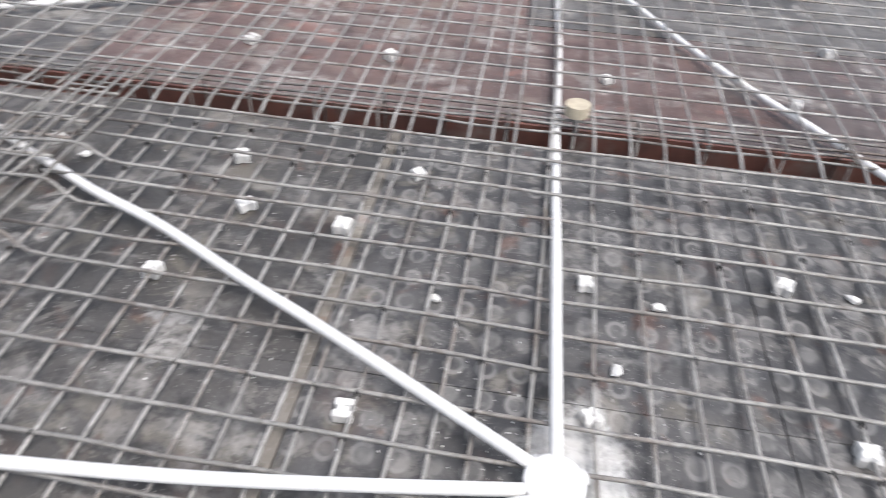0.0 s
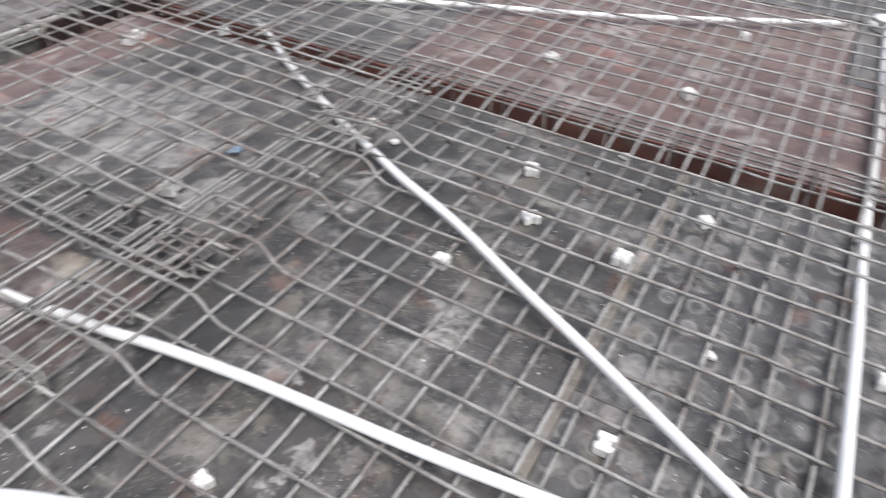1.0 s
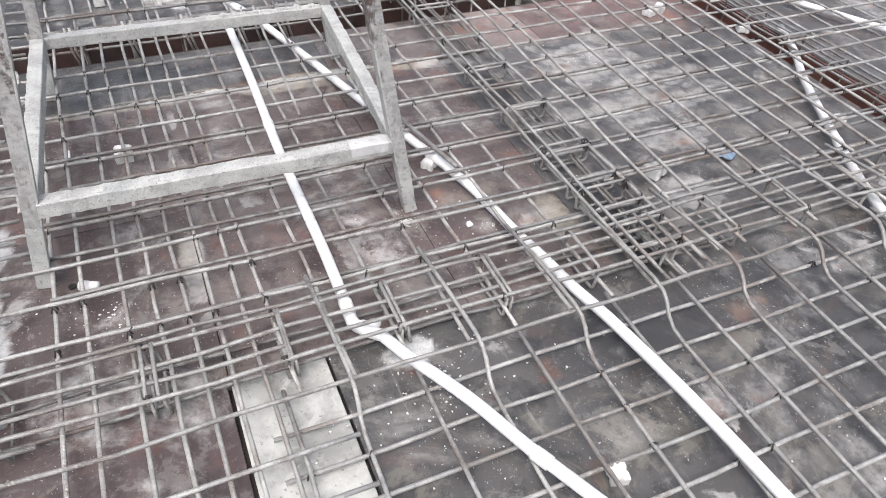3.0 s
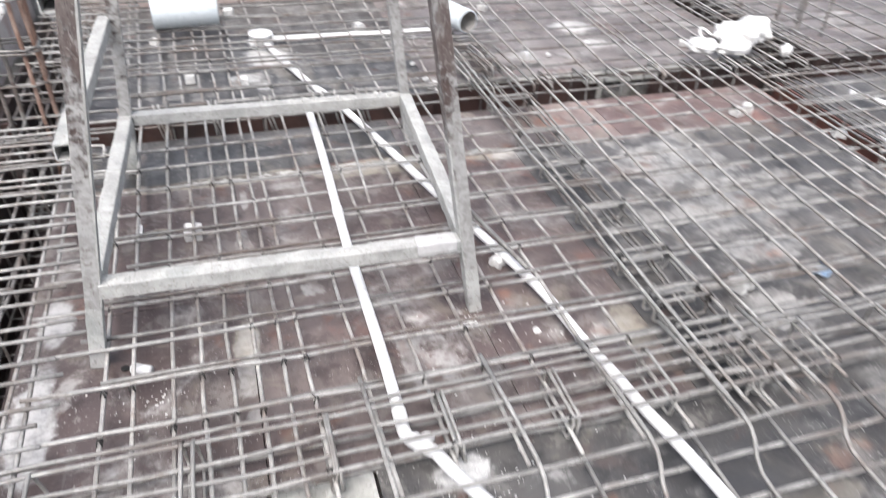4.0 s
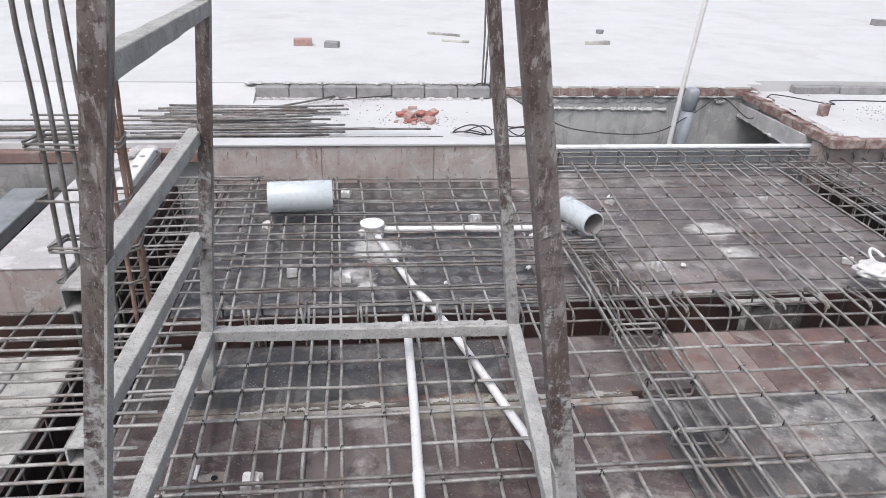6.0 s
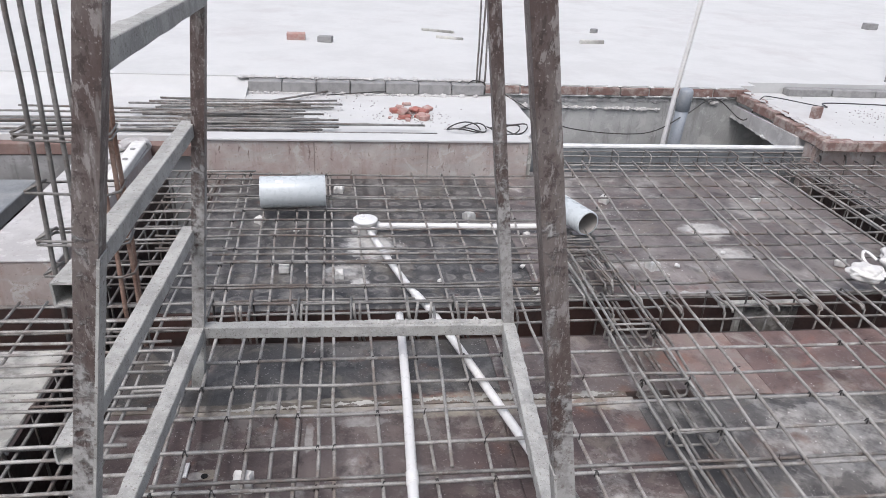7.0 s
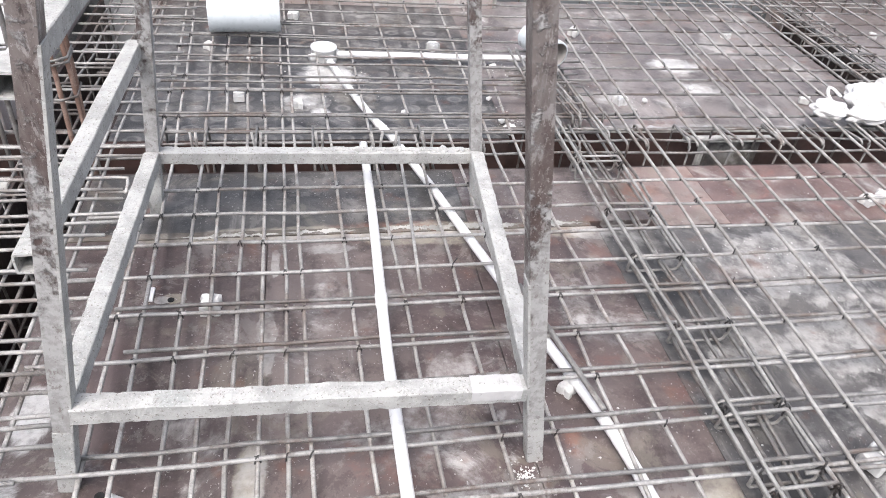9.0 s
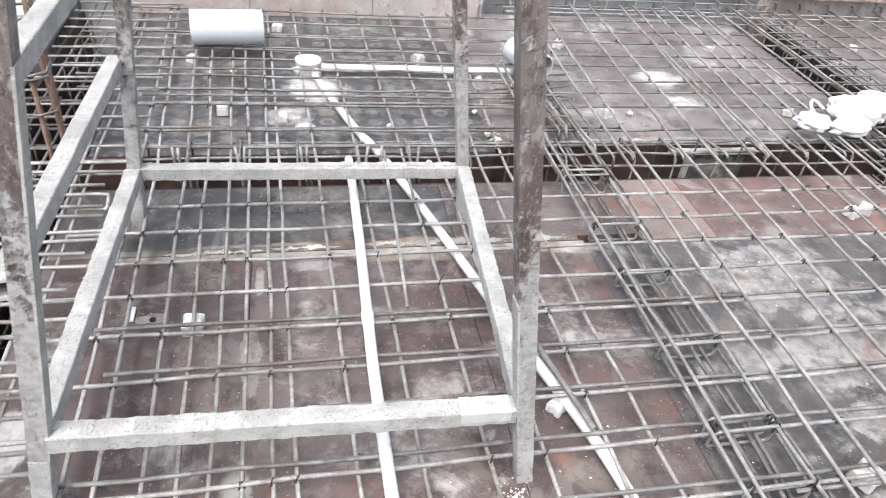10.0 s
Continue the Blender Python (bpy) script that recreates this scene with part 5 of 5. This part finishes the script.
def build_scraps():
    rr = random.Random(9)
    t = thing("cut_conduit", (0.385, 1.21, 0.0), "short cut end of white conduit lying on brown ply", "conduit offcut")
    bm = fresh()
    tube(bm, [(0.368, 1.222, 0.012), (0.404, 1.203, 0.012)], 0.0115, 14)
    part("tube", bm, M_PVC, t, smooth=True)
    t = thing("cut_conduit", (0.365, 1.745, 0.0), "thin white plastic scrap beside a hole in the ply", "plastic scrap")
    bm = fresh()
    box(bm, 0.352, 0.366, 1.725, 1.770, 0.0, 0.006, 0.001)
    part("strip", bm, M_PVC, t)
    for x, y, r in ((0.405, 1.728, 0.0075), (0.350, 1.236, 0.0085)):
        bm = fresh()
        tube(bm, [(x, y, 0.0005), (x, y, 0.0022)], r, 20)
        single("drilled_hole", bm, M_HOLE, (x, y, 0.0), "dark hole drilled through the shuttering ply", "hole", kind="structure")
    bm = fresh()
    bmesh.ops.create_grid(bm, x_segments=7, y_segments=5, size=1, matrix=Matrix.Translation((2.068, 1.137, 0.014)) @ Matrix.Rotation(0.5, 4, "Z") @ Matrix.Diagonal((0.030, 0.018, 1, 1)))
    for v in bm.verts:
        v.co.z += 0.012 * noise.noise(v.co * 60)
    bmesh.ops.solidify(bm, geom=bm.faces, thickness=0.0012)
    single("paper_scrap", bm, M_BLUE, (2.068, 1.137, 0.0), "crumpled pale blue paper scrap on the deck", "paper scrap")
    bm = fresh()
    tube(bm, [(2.801, -0.601, 0.060), (2.801, -0.601, 0.063), (2.801, -0.601, 0.092), (2.801, -0.601, 0.095)], 0.038, 28)
    single("foam_roll", bm, M_CREAM, (2.801, -0.601, 0.06), "cream round roll resting on the bars at the trench", "roll")


M_HOLE = plain_material("hole_black", (0.006, 0.006, 0.006), (0.008, 0.008, 0.008), 0.9)


def build_crumbs():
    """Fine white crumbs scattered where cement was spilt."""
    rr = random.Random(41)
    bm, up = fresh(), fresh()
    spots = [(1.105, 1.19, 0.028, 60, 0.0), (1.0, 0.70, 0.16, 90, 0.0), (0.80, 2.85, 0.16, 60, 0.0), (1.42, 2.56, 0.10, 40, 0.0), (1.90, 2.70, 0.12, 30, 0.0), (1.52, 2.98, 0.10, 40, 0.0), (0.42, 1.12, 0.10, 30, 0.0), (1.3, 1.1, 0.3, 40, 0.0),
             (2.0, 1.8, 0.3, 30, 0.0), (1.6, -0.5, 0.25, 50, 0.0), (2.1, 0.4, 0.5, 60, 0.0), (1.9, 3.2, 0.3, 40, 0.0), (1.08, 4.10, 0.16, 120, 0.18), (0.6, 4.3, 0.4, 90, 0.18), (3.8, 4.2, 0.35, 60, 0.185)]
    for cx, cy, spread, n, z in spots:
        for _ in range(2 * n):
            a, d = rr.uniform(0, 6.28), spread * abs(rr.gauss(0, 0.75))
            s = rr.uniform(0.0010, 0.0030) * (1.0 if z == 0 else 2.2)
            c = Vector((cx + d * math.cos(a), cy + d * math.sin(a), z + s * 0.5))
            to = bm if z == 0 else up
            vs = [to.verts.new(c + Vector((rr.uniform(0.6, 1.5) * s * dx, rr.uniform(0.6, 1.5) * s * dy, s * dz))) for dx, dy, dz in ((1, 0, 0), (0, 1, 0), (-1, 0, 0), (0, -1, 0), (0, 0, 1))]
            for k in range(4):
                to.faces.new((vs[k], vs[(k + 1) % 4], vs[4]))
    single("cement_crumbs", bm, M_BLOCK, (1.0, 1.0, 0), "fine white cement crumbs scattered over the deck", "crumbs", kind="stuff")
    single("cement_crumbs", up, M_CRUMB, (1.5, 4.8, 0.18), "grey cement and brick crumbs scattered over the old roof", "crumbs", kind="stuff")


def build_bag():
    """A thin carrier bag of white fittings, slumped on the mesh over the trench."""
    bag = thing("plastic_bag", (2.70, 2.60, 0.05), "crumpled white plastic bag slumped on the mesh beside the trench", "plastic bag")

    def lump(name, c, r, seed, crease, label=""):
        bm = fresh()
        bmesh.ops.create_icosphere(bm, subdivisions=5, radius=1)
        off = Vector((seed, 0.7 * seed, 0))
        for v in bm.verts:
            d = v.co.copy()
            k = 1 + 0.22 * noise.noise(d * 1.7 + off)
            for f, w in ((1.5, 1.0), (3.1, 0.40)):
                k -= crease * w * (0.5 - abs(noise.noise(d * f + off * f)))
            v.co = Vector(c) + Vector((d.x * r[0] * k, d.y * r[1] * k, max(d.z * r[2] * k, -r[2] * 0.7)))
        part(name, bm, M_BAG, bag, label, smooth=True)

    lump("bag_body", (2.77, 2.525, 0.110), (0.105, 0.095, 0.056), 2.0, 0.24, "crumpled translucent white film")
    lump("bag_mouth", (2.875, 2.55, 0.115), (0.075, 0.085, 0.060), 5.0, 0.26)
    lump("bag_fold", (2.565, 2.475, 0.090), (0.070, 0.055, 0.036), 8.0, 0.18, "smooth bulging white fold")
    lump("bag_fold", (2.70, 2.44, 0.085), (0.085, 0.045, 0.032), 11.0, 0.18, "smooth bulging white fold")
    bm = fresh()
    tube(bm, curved([(2.600, 2.515, 0.10), (2.590, 2.54, 0.118), (2.606, 2.565, 0.130), (2.625, 2.56, 0.126), (2.640, 2.530, 0.112)], 6), 0.006, 8)
    part("bag_handle", bm, M_BAG, bag, "twisted loop of the bag", smooth=True)
    bm = fresh()
    bmesh.ops.create_icosphere(bm, subdivisions=3, radius=1)
    for v in bm.verts:
        d = v.co.copy()
        k = 1 - 0.5 * abs(noise.noise(d * 3 + Vector((3, 1, 0))))
        v.co = Vector((2.92, 2.38, 0.080)) + Vector((d.x * 0.028 * k, d.y * 0.024 * k, d.z * 0.034 * k))
    single("plastic_scrap", bm, M_BAG, (2.92, 2.38, 0.05), "small crumpled white plastic scrap on the mesh", "plastic scrap", smooth=True)


def brick_box(bm, c, l, w, h, turn, tip=0.0):
    m = Matrix.Translation(c) @ Matrix.Rotation(turn, 4, "Z") @ Matrix.Rotation(tip, 4, "X") @ Matrix.Diagonal((l, w, h, 1))
    made = bmesh.ops.create_cube(bm, size=1, matrix=m)["verts"]
    bmesh.ops.bevel(bm, geom=list({e for v in made for e in v.link_edges}), offset=0.003, segments=1, affect="EDGES")
    for v in bm.verts:
        v.co += Vector((noise.noise(v.co * 37), noise.noise(v.co * 41 + Vector((5, 0, 0))), 0)) * 0.003


def build_roof_things():
    rr = random.Random(21)
    pile = thing("rebar_pile", (0.2, 4.0, 0.18), "loose heap of straight dark rebars on the old roof", "rebar pile")
    ends = [(-0.29, 4.37, 0.46, 4.33), (-0.32, 4.26, 0.66, 4.30), (-0.40, 4.18, 0.69, 4.185), (-0.25, 4.21, 0.52, 4.23), (-0.20, 4.08, 0.50, 4.10), (-0.35, 4.03, 0.60, 3.985), (-1.2, 3.97, 0.58, 3.96), (-1.3, 3.84, 0.55, 3.92),
            (-1.3, 3.86, 1.10, 3.82), (-1.1, 3.78, 1.155, 3.755), (-1.4, 3.73, 0.60, 3.78), (-0.9, 4.10, 0.40, 4.02), (0.1, 4.18, 0.46, 4.30), (0.30, 4.30, 0.60, 4.53), (-1.2, 4.0, 0.2, 3.98), (-0.2, 4.12, 0.35, 4.18)]
    for i, (x0, y0, x1, y1) in enumerate(ends):
        z = 0.188 + 0.010 * (i % 3)
        bar(pile, wobble((x0, y0, z), (x1, y1, z + rr.uniform(0, 0.01)), 0.3, 0.003), 0.0062, M_BAR_DARK)
    for i in range(14):
        x0, y0, l = rr.uniform(-0.35, 0.15), rr.uniform(3.76, 4.28), rr.uniform(0.35, 0.8)
        bar(pile, wobble((x0, y0, 0.187 + 0.006 * (i % 3)), (x0 + l, y0 + rr.uniform(-0.05, 0.06), 0.190 + 0.006 * (i % 3)), 0.3, 0.003), 0.0055, M_BAR_DARK if i % 3 else M_BAR)
    coil = thing("wire_coil", (1.47, 3.8, 0.18), "loose loops of black wire on the slab edge", "wire coil")
    for cx, cy, rx, ry in ((1.30, 3.85, 0.085, 0.065), (1.345, 3.85, 0.070, 0.050), (1.50, 3.84, 0.085, 0.060), (1.56, 3.87, 0.07, 0.08)):
        bm = fresh()
        tube(bm, [(cx + rx * math.cos(a), cy + ry * math.sin(a), 0.195 + 0.012 * math.sin(2 * a + cx * 9)) for a in [2 * math.pi * k / 28 for k in range(28)]], 0.0036, 5)
        part("loop", bm, M_WIRE, coil, smooth=True)
    bm = fresh()
    tube(bm, curved([(0.60, 4.40, 0.21), (0.95, 4.55, 0.20), (1.35, 4.55, 0.22), (1.50, 4.60, 0.26), (1.78, 4.40, 0.14), (2.0, 4.32, 0.06), (2.45, 4.30, 0.04), (2.72, 4.36, 0.14), (2.95, 4.48, 0.21), (3.12, 4.40, 0.10), (3.20, 4.40, 0.235), (3.36, 4.52, 0.215), (3.62, 4.38, 0.195), (3.72, 4.5, 0.19), (4.3, 4.45, 0.19), (5.0, 4.4, 0.19)], 8), 0.0034, 5)
    single("loose_cable", bm, M_WIRE, (0.7, 4.3, 0.18), "thin black cable looping across the shaft", "cable", smooth=True)
    for i in range(32):
        x, y, s = rr.gauss(1.045, 0.062), rr.gauss(4.17, 0.060), rr.uniform(0.015, 0.043)
        bm = fresh()
        brick_box(bm, (x, y, 0.18 + s * 0.25 + (0.02 if i in (2, 5, 9) else 0)), s * rr.uniform(1.1, 1.9), s, s * 0.55, rr.uniform(0, 3), rr.uniform(-0.3, 0.3))
        single("brick_piece", bm, M_RUBBLE if i % 3 else M_REDCHIP, (x, y, 0.18), "dusty broken piece of red brick in a small heap", "brick rubble", "broken bricks")
    for x, y, l, w, h, mat, name, label, turn in (
        (0.33, 5.86, 0.135, 0.08, 0.048, M_RUBBLE, "brick", "whole red brick lying on the pale roof", 0.05), (0.545, 5.79, 0.105, 0.07, 0.042, M_GREYBLOCK, "brick", "grey cement-covered brick lying on the pale roof", -0.2),
        (2.646, 6.02, 0.20, 0.035, 0.03, M_PALE, "timber_offcut", "short pale timber offcut on the roof", 0.1), (2.834, 6.56, 0.05, 0.05, 0.035, M_GREYBLOCK, "brick", "grey brick bat on the pale roof", 0.6),
        (6.01, 7.31, 0.11, 0.10, 0.06, M_GREYBLOCK, "brick", "grey concrete block on the pale roof", 0.1), (1.44, 6.37, 0.28, 0.02, 0.02, M_PALE, "timber_offcut", "thin pale stick on the roof", -0.4), (1.50, 6.05, 0.22, 0.018, 0.02, M_PALE, "timber_offcut", "thin pale stick on the roof", -0.35),
        (3.42, 4.17, 0.06, 0.04, 0.07, M_BRICK, "brick", "red brick bat beside the shaft", 0.4)):
        bm = fresh()
        brick_box(bm, (x, y, (0.18 if y < 4.6 else 0.252) + h / 2), l, w, h, turn)
        single(name, bm, mat, (x, y, 0.18 if y < 4.6 else 0.252), label, "brick" if name == "brick" else "offcut")
    for x, y, s in ((-0.24, 3.60, 0.045), (-0.19, 3.62, 0.038), (-0.28, 3.56, 0.03), (-0.29, 3.42, 0.035), (-0.31, 3.47, 0.028), (-0.21, 3.60, 0.03)):
        bm = fresh()
        bmesh.ops.create_icosphere(bm, subdivisions=2, radius=s, matrix=Matrix.Translation((x, y, 0.157 + s * 0.45)) @ Matrix.Rotation(rr.uniform(0, 3), 4, "Z") @ Matrix.Diagonal((1.2, 0.8, 0.6, 1)))
        for v in bm.verts:
            v.co += Vector((noise.noise(v.co * 40), noise.noise(v.co * 40 + Vector((9, 0, 0))), 0.6 * noise.noise(v.co * 45))) * s * 0.5
        single("stone_chunk", bm, M_SCREED, (x, y, 0.157), "broken lump of grey concrete on the upstand", "rubble", "concrete lumps")
    board = thing("holed_board", (-0.185, 3.36, 0.156), "small white board with holes lying on its edge by the slab", "board")
    bm = fresh()
    m = Matrix.Translation((-0.190, 3.37, 0.176)) @ Matrix.Rotation(0.04, 4, "Z")
    made = bmesh.ops.create_cube(bm, size=1, matrix=m @ Matrix.Diagonal((0.060, 0.48, 0.035, 1)))["verts"]
    bmesh.ops.bevel(bm, geom=list({e for v in made for e in v.link_edges}), offset=0.004, segments=1, affect="EDGES")
    plank = part("board", bm, M_BLOCK, board)
    for k in range(3):
        bm = fresh()
        c = m @ Vector((0.0, -0.15 + 0.13 * k, 0.0178))
        tube(bm, [c, c + Vector((0, 0, 0.002))], 0.012, 16)
        part("hole", bm, M_GREYBLOCK, plank)
    bm = fresh()
    box(bm, 1.62, 3.19, 3.862, 3.885, -0.30, 0.086, 0.002)
    single("edge_board", bm, M_SHEET, (2.5, 3.87, -0.30), "blue-grey side board of the edge beam form", "edge board")
    bm = fresh()
    box(bm, 1.62, 3.37, 3.858, 3.889, 0.087, 0.108, 0.006)
    single("edge_batten", bm, M_WHITEEDGE, (2.5, 3.87, 0.087), "long white-washed batten along the shaft's edge", "batten")


# ---- rows of blocks and bricks ----
M_COURSE = plain_material("dusty_brown_course", (0.205, 0.135, 0.115), (0.160, 0.108, 0.094), 0.88, 14, 0.003, dirt=(0.24, 0.20, 0.18))


def brick_run(name, label, category, mat, axis, start, stop, across, z, size, rr, gap=0.008, skew=0.0, rise=0.0):
    """A row of bricks or blocks laid end to end along an axis."""
    mid = (start + stop) / 2
    row = thing(name, (mid, across, z - size[2] / 2) if axis == "x" else (across, mid, z - size[2] / 2), label, category)
    s = start
    while s < stop:
        l = size[0] * rr.uniform(0.93, 1.07)
        bm = fresh()
        c = (s + l / 2, across + rr.uniform(-0.004, 0.004), z + rr.uniform(-0.003, 0.003)) if axis == "x" else (across + skew * (s - start), s + l / 2, z + rise * (s - start) + rr.uniform(-0.003, 0.003))
        brick_box(bm, c, l - gap, size[1], size[2], rr.uniform(-0.03, 0.03) + (0 if axis == "x" else math.pi / 2 - math.atan(skew)))
        part("brick" if mat is not M_GREYBLOCK else "block", bm, mat, row)
        s += l
    return row


def build_block_rows():
    rr = random.Random(31)
    brick_run("block_row", "row of grey concrete blocks along the roof joint", "block kerb", M_GREYBLOCK, "x", 0.15, 1.47, 4.58, 0.216, (0.205, 0.075, 0.062), rr, 0.004)
    bm = fresh()
    ragged(bm, (0.08, 4.625, 0.254), (1.52, 4.625, 0.256), 0.035, 0.012, 21.0)
    ragged(bm, (0.08, 4.535, 0.182), (1.48, 4.535, 0.182), 0.030, 0.014, 22.0)
    single("mortar_bed", bm, M_SCREED, (0.8, 4.53, 0.18), "rough mortar smeared along the block kerb", "mortar", kind="structure")
    row = brick_run("brick_row", "row of worn red bricks on the shaft's back wall", "brick kerb", M_BRICK, "x", 1.53, 3.14, 4.602, 0.222, (0.20, 0.095, 0.046), rr)
    bm = fresh()
    box(bm, 1.53, 3.18, 4.565, 4.654, 0.188, 0.238)
    part("mortar", bm, M_CEMENT, row)
    bm = fresh()
    box(bm, 1.53, 3.18, 4.570, 4.654, 0.2455, 0.256)
    ragged(bm, (1.53, 4.585, 0.249), (3.12, 4.585, 0.251), 0.030, 0.008, 8.0)
    ragged(bm, (1.69, 4.562, 0.194), (3.12, 4.562, 0.194), 0.010, 0.010, 9.0)
    part("mortar", bm, M_ROOF, row)
    brick_run("brick_row", "row of red bricks along the shaft's side", "brick kerb", M_BRICK, "y", 3.76, 4.56, 3.215, 0.168, (0.20, 0.095, 0.050), rr, 0.008, -0.05, 0.055)
    brick_run("brick_row", "row of red bricks facing the deck edge", "brick kerb", M_BRICK, "x", 3.18, 5.6, 3.738, 0.158, (0.20, 0.075, 0.050), rr)
    bm = fresh()
    ragged(bm, (3.270, 3.76, 0.188), (3.225, 4.56, 0.212), 0.022, 0.012, 12.0)
    ragged(bm, (3.235, 3.78, 0.194), (3.190, 4.55, 0.234), 0.030, 0.006, 15.0)
    single("mortar_bed", bm, M_SCREED, (3.3, 4.1, 0.185), "rough mortar smeared along the brick kerb", "mortar", kind="structure")
    brick_run("block_row", "row of grey concrete blocks along the far joint", "block kerb", M_GREYBLOCK, "x", 3.55, 6.4, 4.71, 0.205, (0.30, 0.075, 0.045), rr)
    brick_run("brick_row", "dusty red-brown course under the old roof's edge", "brick kerb", M_COURSE, "x", -2.4, -0.02, 3.695, 0.127, (0.42, 0.07, 0.052), rr, 0.002)


# ---- shuttering deck, plate by plate ----
PLATES_UNDER_STAND = [
    (0.134, 0.6125, 0.86, 1.42, "brown"), (0.134, 0.6128, 1.4215, 1.955, "brown"), (0.6142, 1.1328, 0.86, 1.955, "brown"), (1.134, 1.5138, 0.86, 1.955, "brown"),
    (0.134, 1.150, 1.980, 2.26, "dark"), (1.1512, 1.6908, 1.980, 2.26, "brown"), (1.692, 1.9328, 1.950, 2.26, "pink"),
    (1.934, 2.69, 1.945, 2.26, "red"), (1.515, 2.20, 0.86, 1.9438, "grey"), (2.2012, 2.69, 0.86, 1.9438, "grey"),
]
PLATES_NEAR = [
    (0.134, 0.606, 0.20, 0.856, "brown"), (0.134, 0.606, -0.6, 0.196, "brown"), (0.614, 0.800, -0.6, 0.856, "pale"), (0.134, 0.798, -1.8, -0.604, "dark"),
    (0.134, 0.798, -3.0, -1.804, "dark"), (0.806, 1.75, -0.054, 0.856, "dark"), (1.752, 2.69, -0.054, 0.856, "dark"), (0.806, 1.75, -1.02, -0.0835, "stamp"),
    (1.752, 2.69, -1.02, -0.0835, "stamp"), (0.806, 1.75, -2.0, -1.022, "stamp"), (1.752, 2.69, -2.0, -1.022, "stamp"), (0.806, 2.69, -3.0, -2.004, "dark"),
]
PLATES_FAR = [
    (0.134, 1.3828, 2.447, 3.06, "stamp"), (0.134, 1.3828, 3.0612, 3.64, "stamp"),
    (1.384, 2.10, 2.492, 3.10, "faded"), (2.1012, 2.948, 2.492, 3.10, "faded"), (1.384, 2.10, 3.1012, 3.75, "faded"), (2.1012, 2.948, 3.1012, 3.75, "faded"),
]
PLATES_BEYOND = [
    (3.204, 4.2, 2.492, 3.72, "faded"), (4.204, 6.0, 2.492, 3.72, "grey"), (2.830, 3.60, 1.10, 2.26, "grey"), (2.830, 3.60, 0.02, 1.096, "red"),
    (2.830, 3.60, -1.10, 0.016, "red"), (2.830, 3.60, -3.0, -1.104, "brown"), (3.604, 4.30, 1.10, 2.26, "grey"), (3.604, 4.30, -0.40, 1.096, "red"),
    (3.604, 4.30, -3.0, -0.404, "grey"), (4.304, 6.0, 0.5, 2.26, "grey"), (4.304, 6.0, -3.0, 0.496, "grey"), (-0.62, -0.076, 1.80, 2.256, "pale"),
    (-0.62, -0.076, 0.6, 1.796, "brown"), (-0.62, -0.076, -3.0, 0.596, "brown"), (-2.5, -0.624, -3.0, 2.256, "brown"),
]
STRIPS = [(0.134, 1.50, 1.9565, 1.9785, "tan"), (0.806, 2.69, -0.082, -0.0555, "batten"), (1.386, 2.87, 2.482, 2.503, "pale")]


def build_deck():
    deck = thing("floor", (1.3, 0.5, -0.024), "worn shuttering deck of brown and black plywood plates stained with cement", "shuttering deck", kind="structure")
    rr = random.Random(13)
    mats = {"brown": M_BROWN, "stamp": M_STAMP, "dark": M_DARK, "grey": M_GREY, "red": M_RED, "pale": M_PALE, "faded": M_FADED, "pink": M_PINK, "tan": M_TAN, "batten": M_BATTEN}
    for x0, x1, y0, y1, kind in PLATES_UNDER_STAND + PLATES_NEAR + PLATES_FAR + PLATES_BEYOND:
        bm = fresh()
        top = rr.uniform(-0.003, 0.0)
        box(bm, x0, x1, y0, y1, -0.024, top, 0.0008)
        part("plate", bm, mats[kind], deck)
    for i, (x0, x1, y0, y1, kind) in enumerate(STRIPS):
        bm = fresh()
        box(bm, x0, x1, y0, y1, -0.02, 0.001 + 0.001 * i)
        part("strip", bm, mats[kind], deck, "thin timber strip over a joint")


def build_spill():
    bm = fresh()
    ragged(bm, (1.46, 2.494, 0.004), (2.87, 2.494, 0.004), 0.012, 0.009, 31.0)
    for k, (p, q, w) in enumerate((((0.66, 1.969, 0.0), (0.84, 1.969, 0.0), 0.008), ((0.90, 1.972, 0.0), (1.30, 1.972, 0.0), 0.013), ((1.34, 1.970, 0.0), (1.48, 1.970, 0.0), 0.009), ((0.40, 1.958, 0.0), (0.64, 1.963, 0.0), 0.009))):
        flat = fresh()
        smear(flat, p, q, 1.6 * w, 41.3 + 1.7 * k)
        single("cement_smear", flat, M_PALE, p, "thin dried cement smear along a joint of the shuttering", "cement smear", "cement smears")
    single("cement_spill", bm, M_SCREED, (2.1, 2.494, 0.0), "lumpy cement spilt along the trench edge", "cement spill", kind="stuff")


build_cover_blocks()
build_spill()
build_scraps()
build_crumbs()
build_bag()
build_roof_things()
build_block_rows()
build_deck()
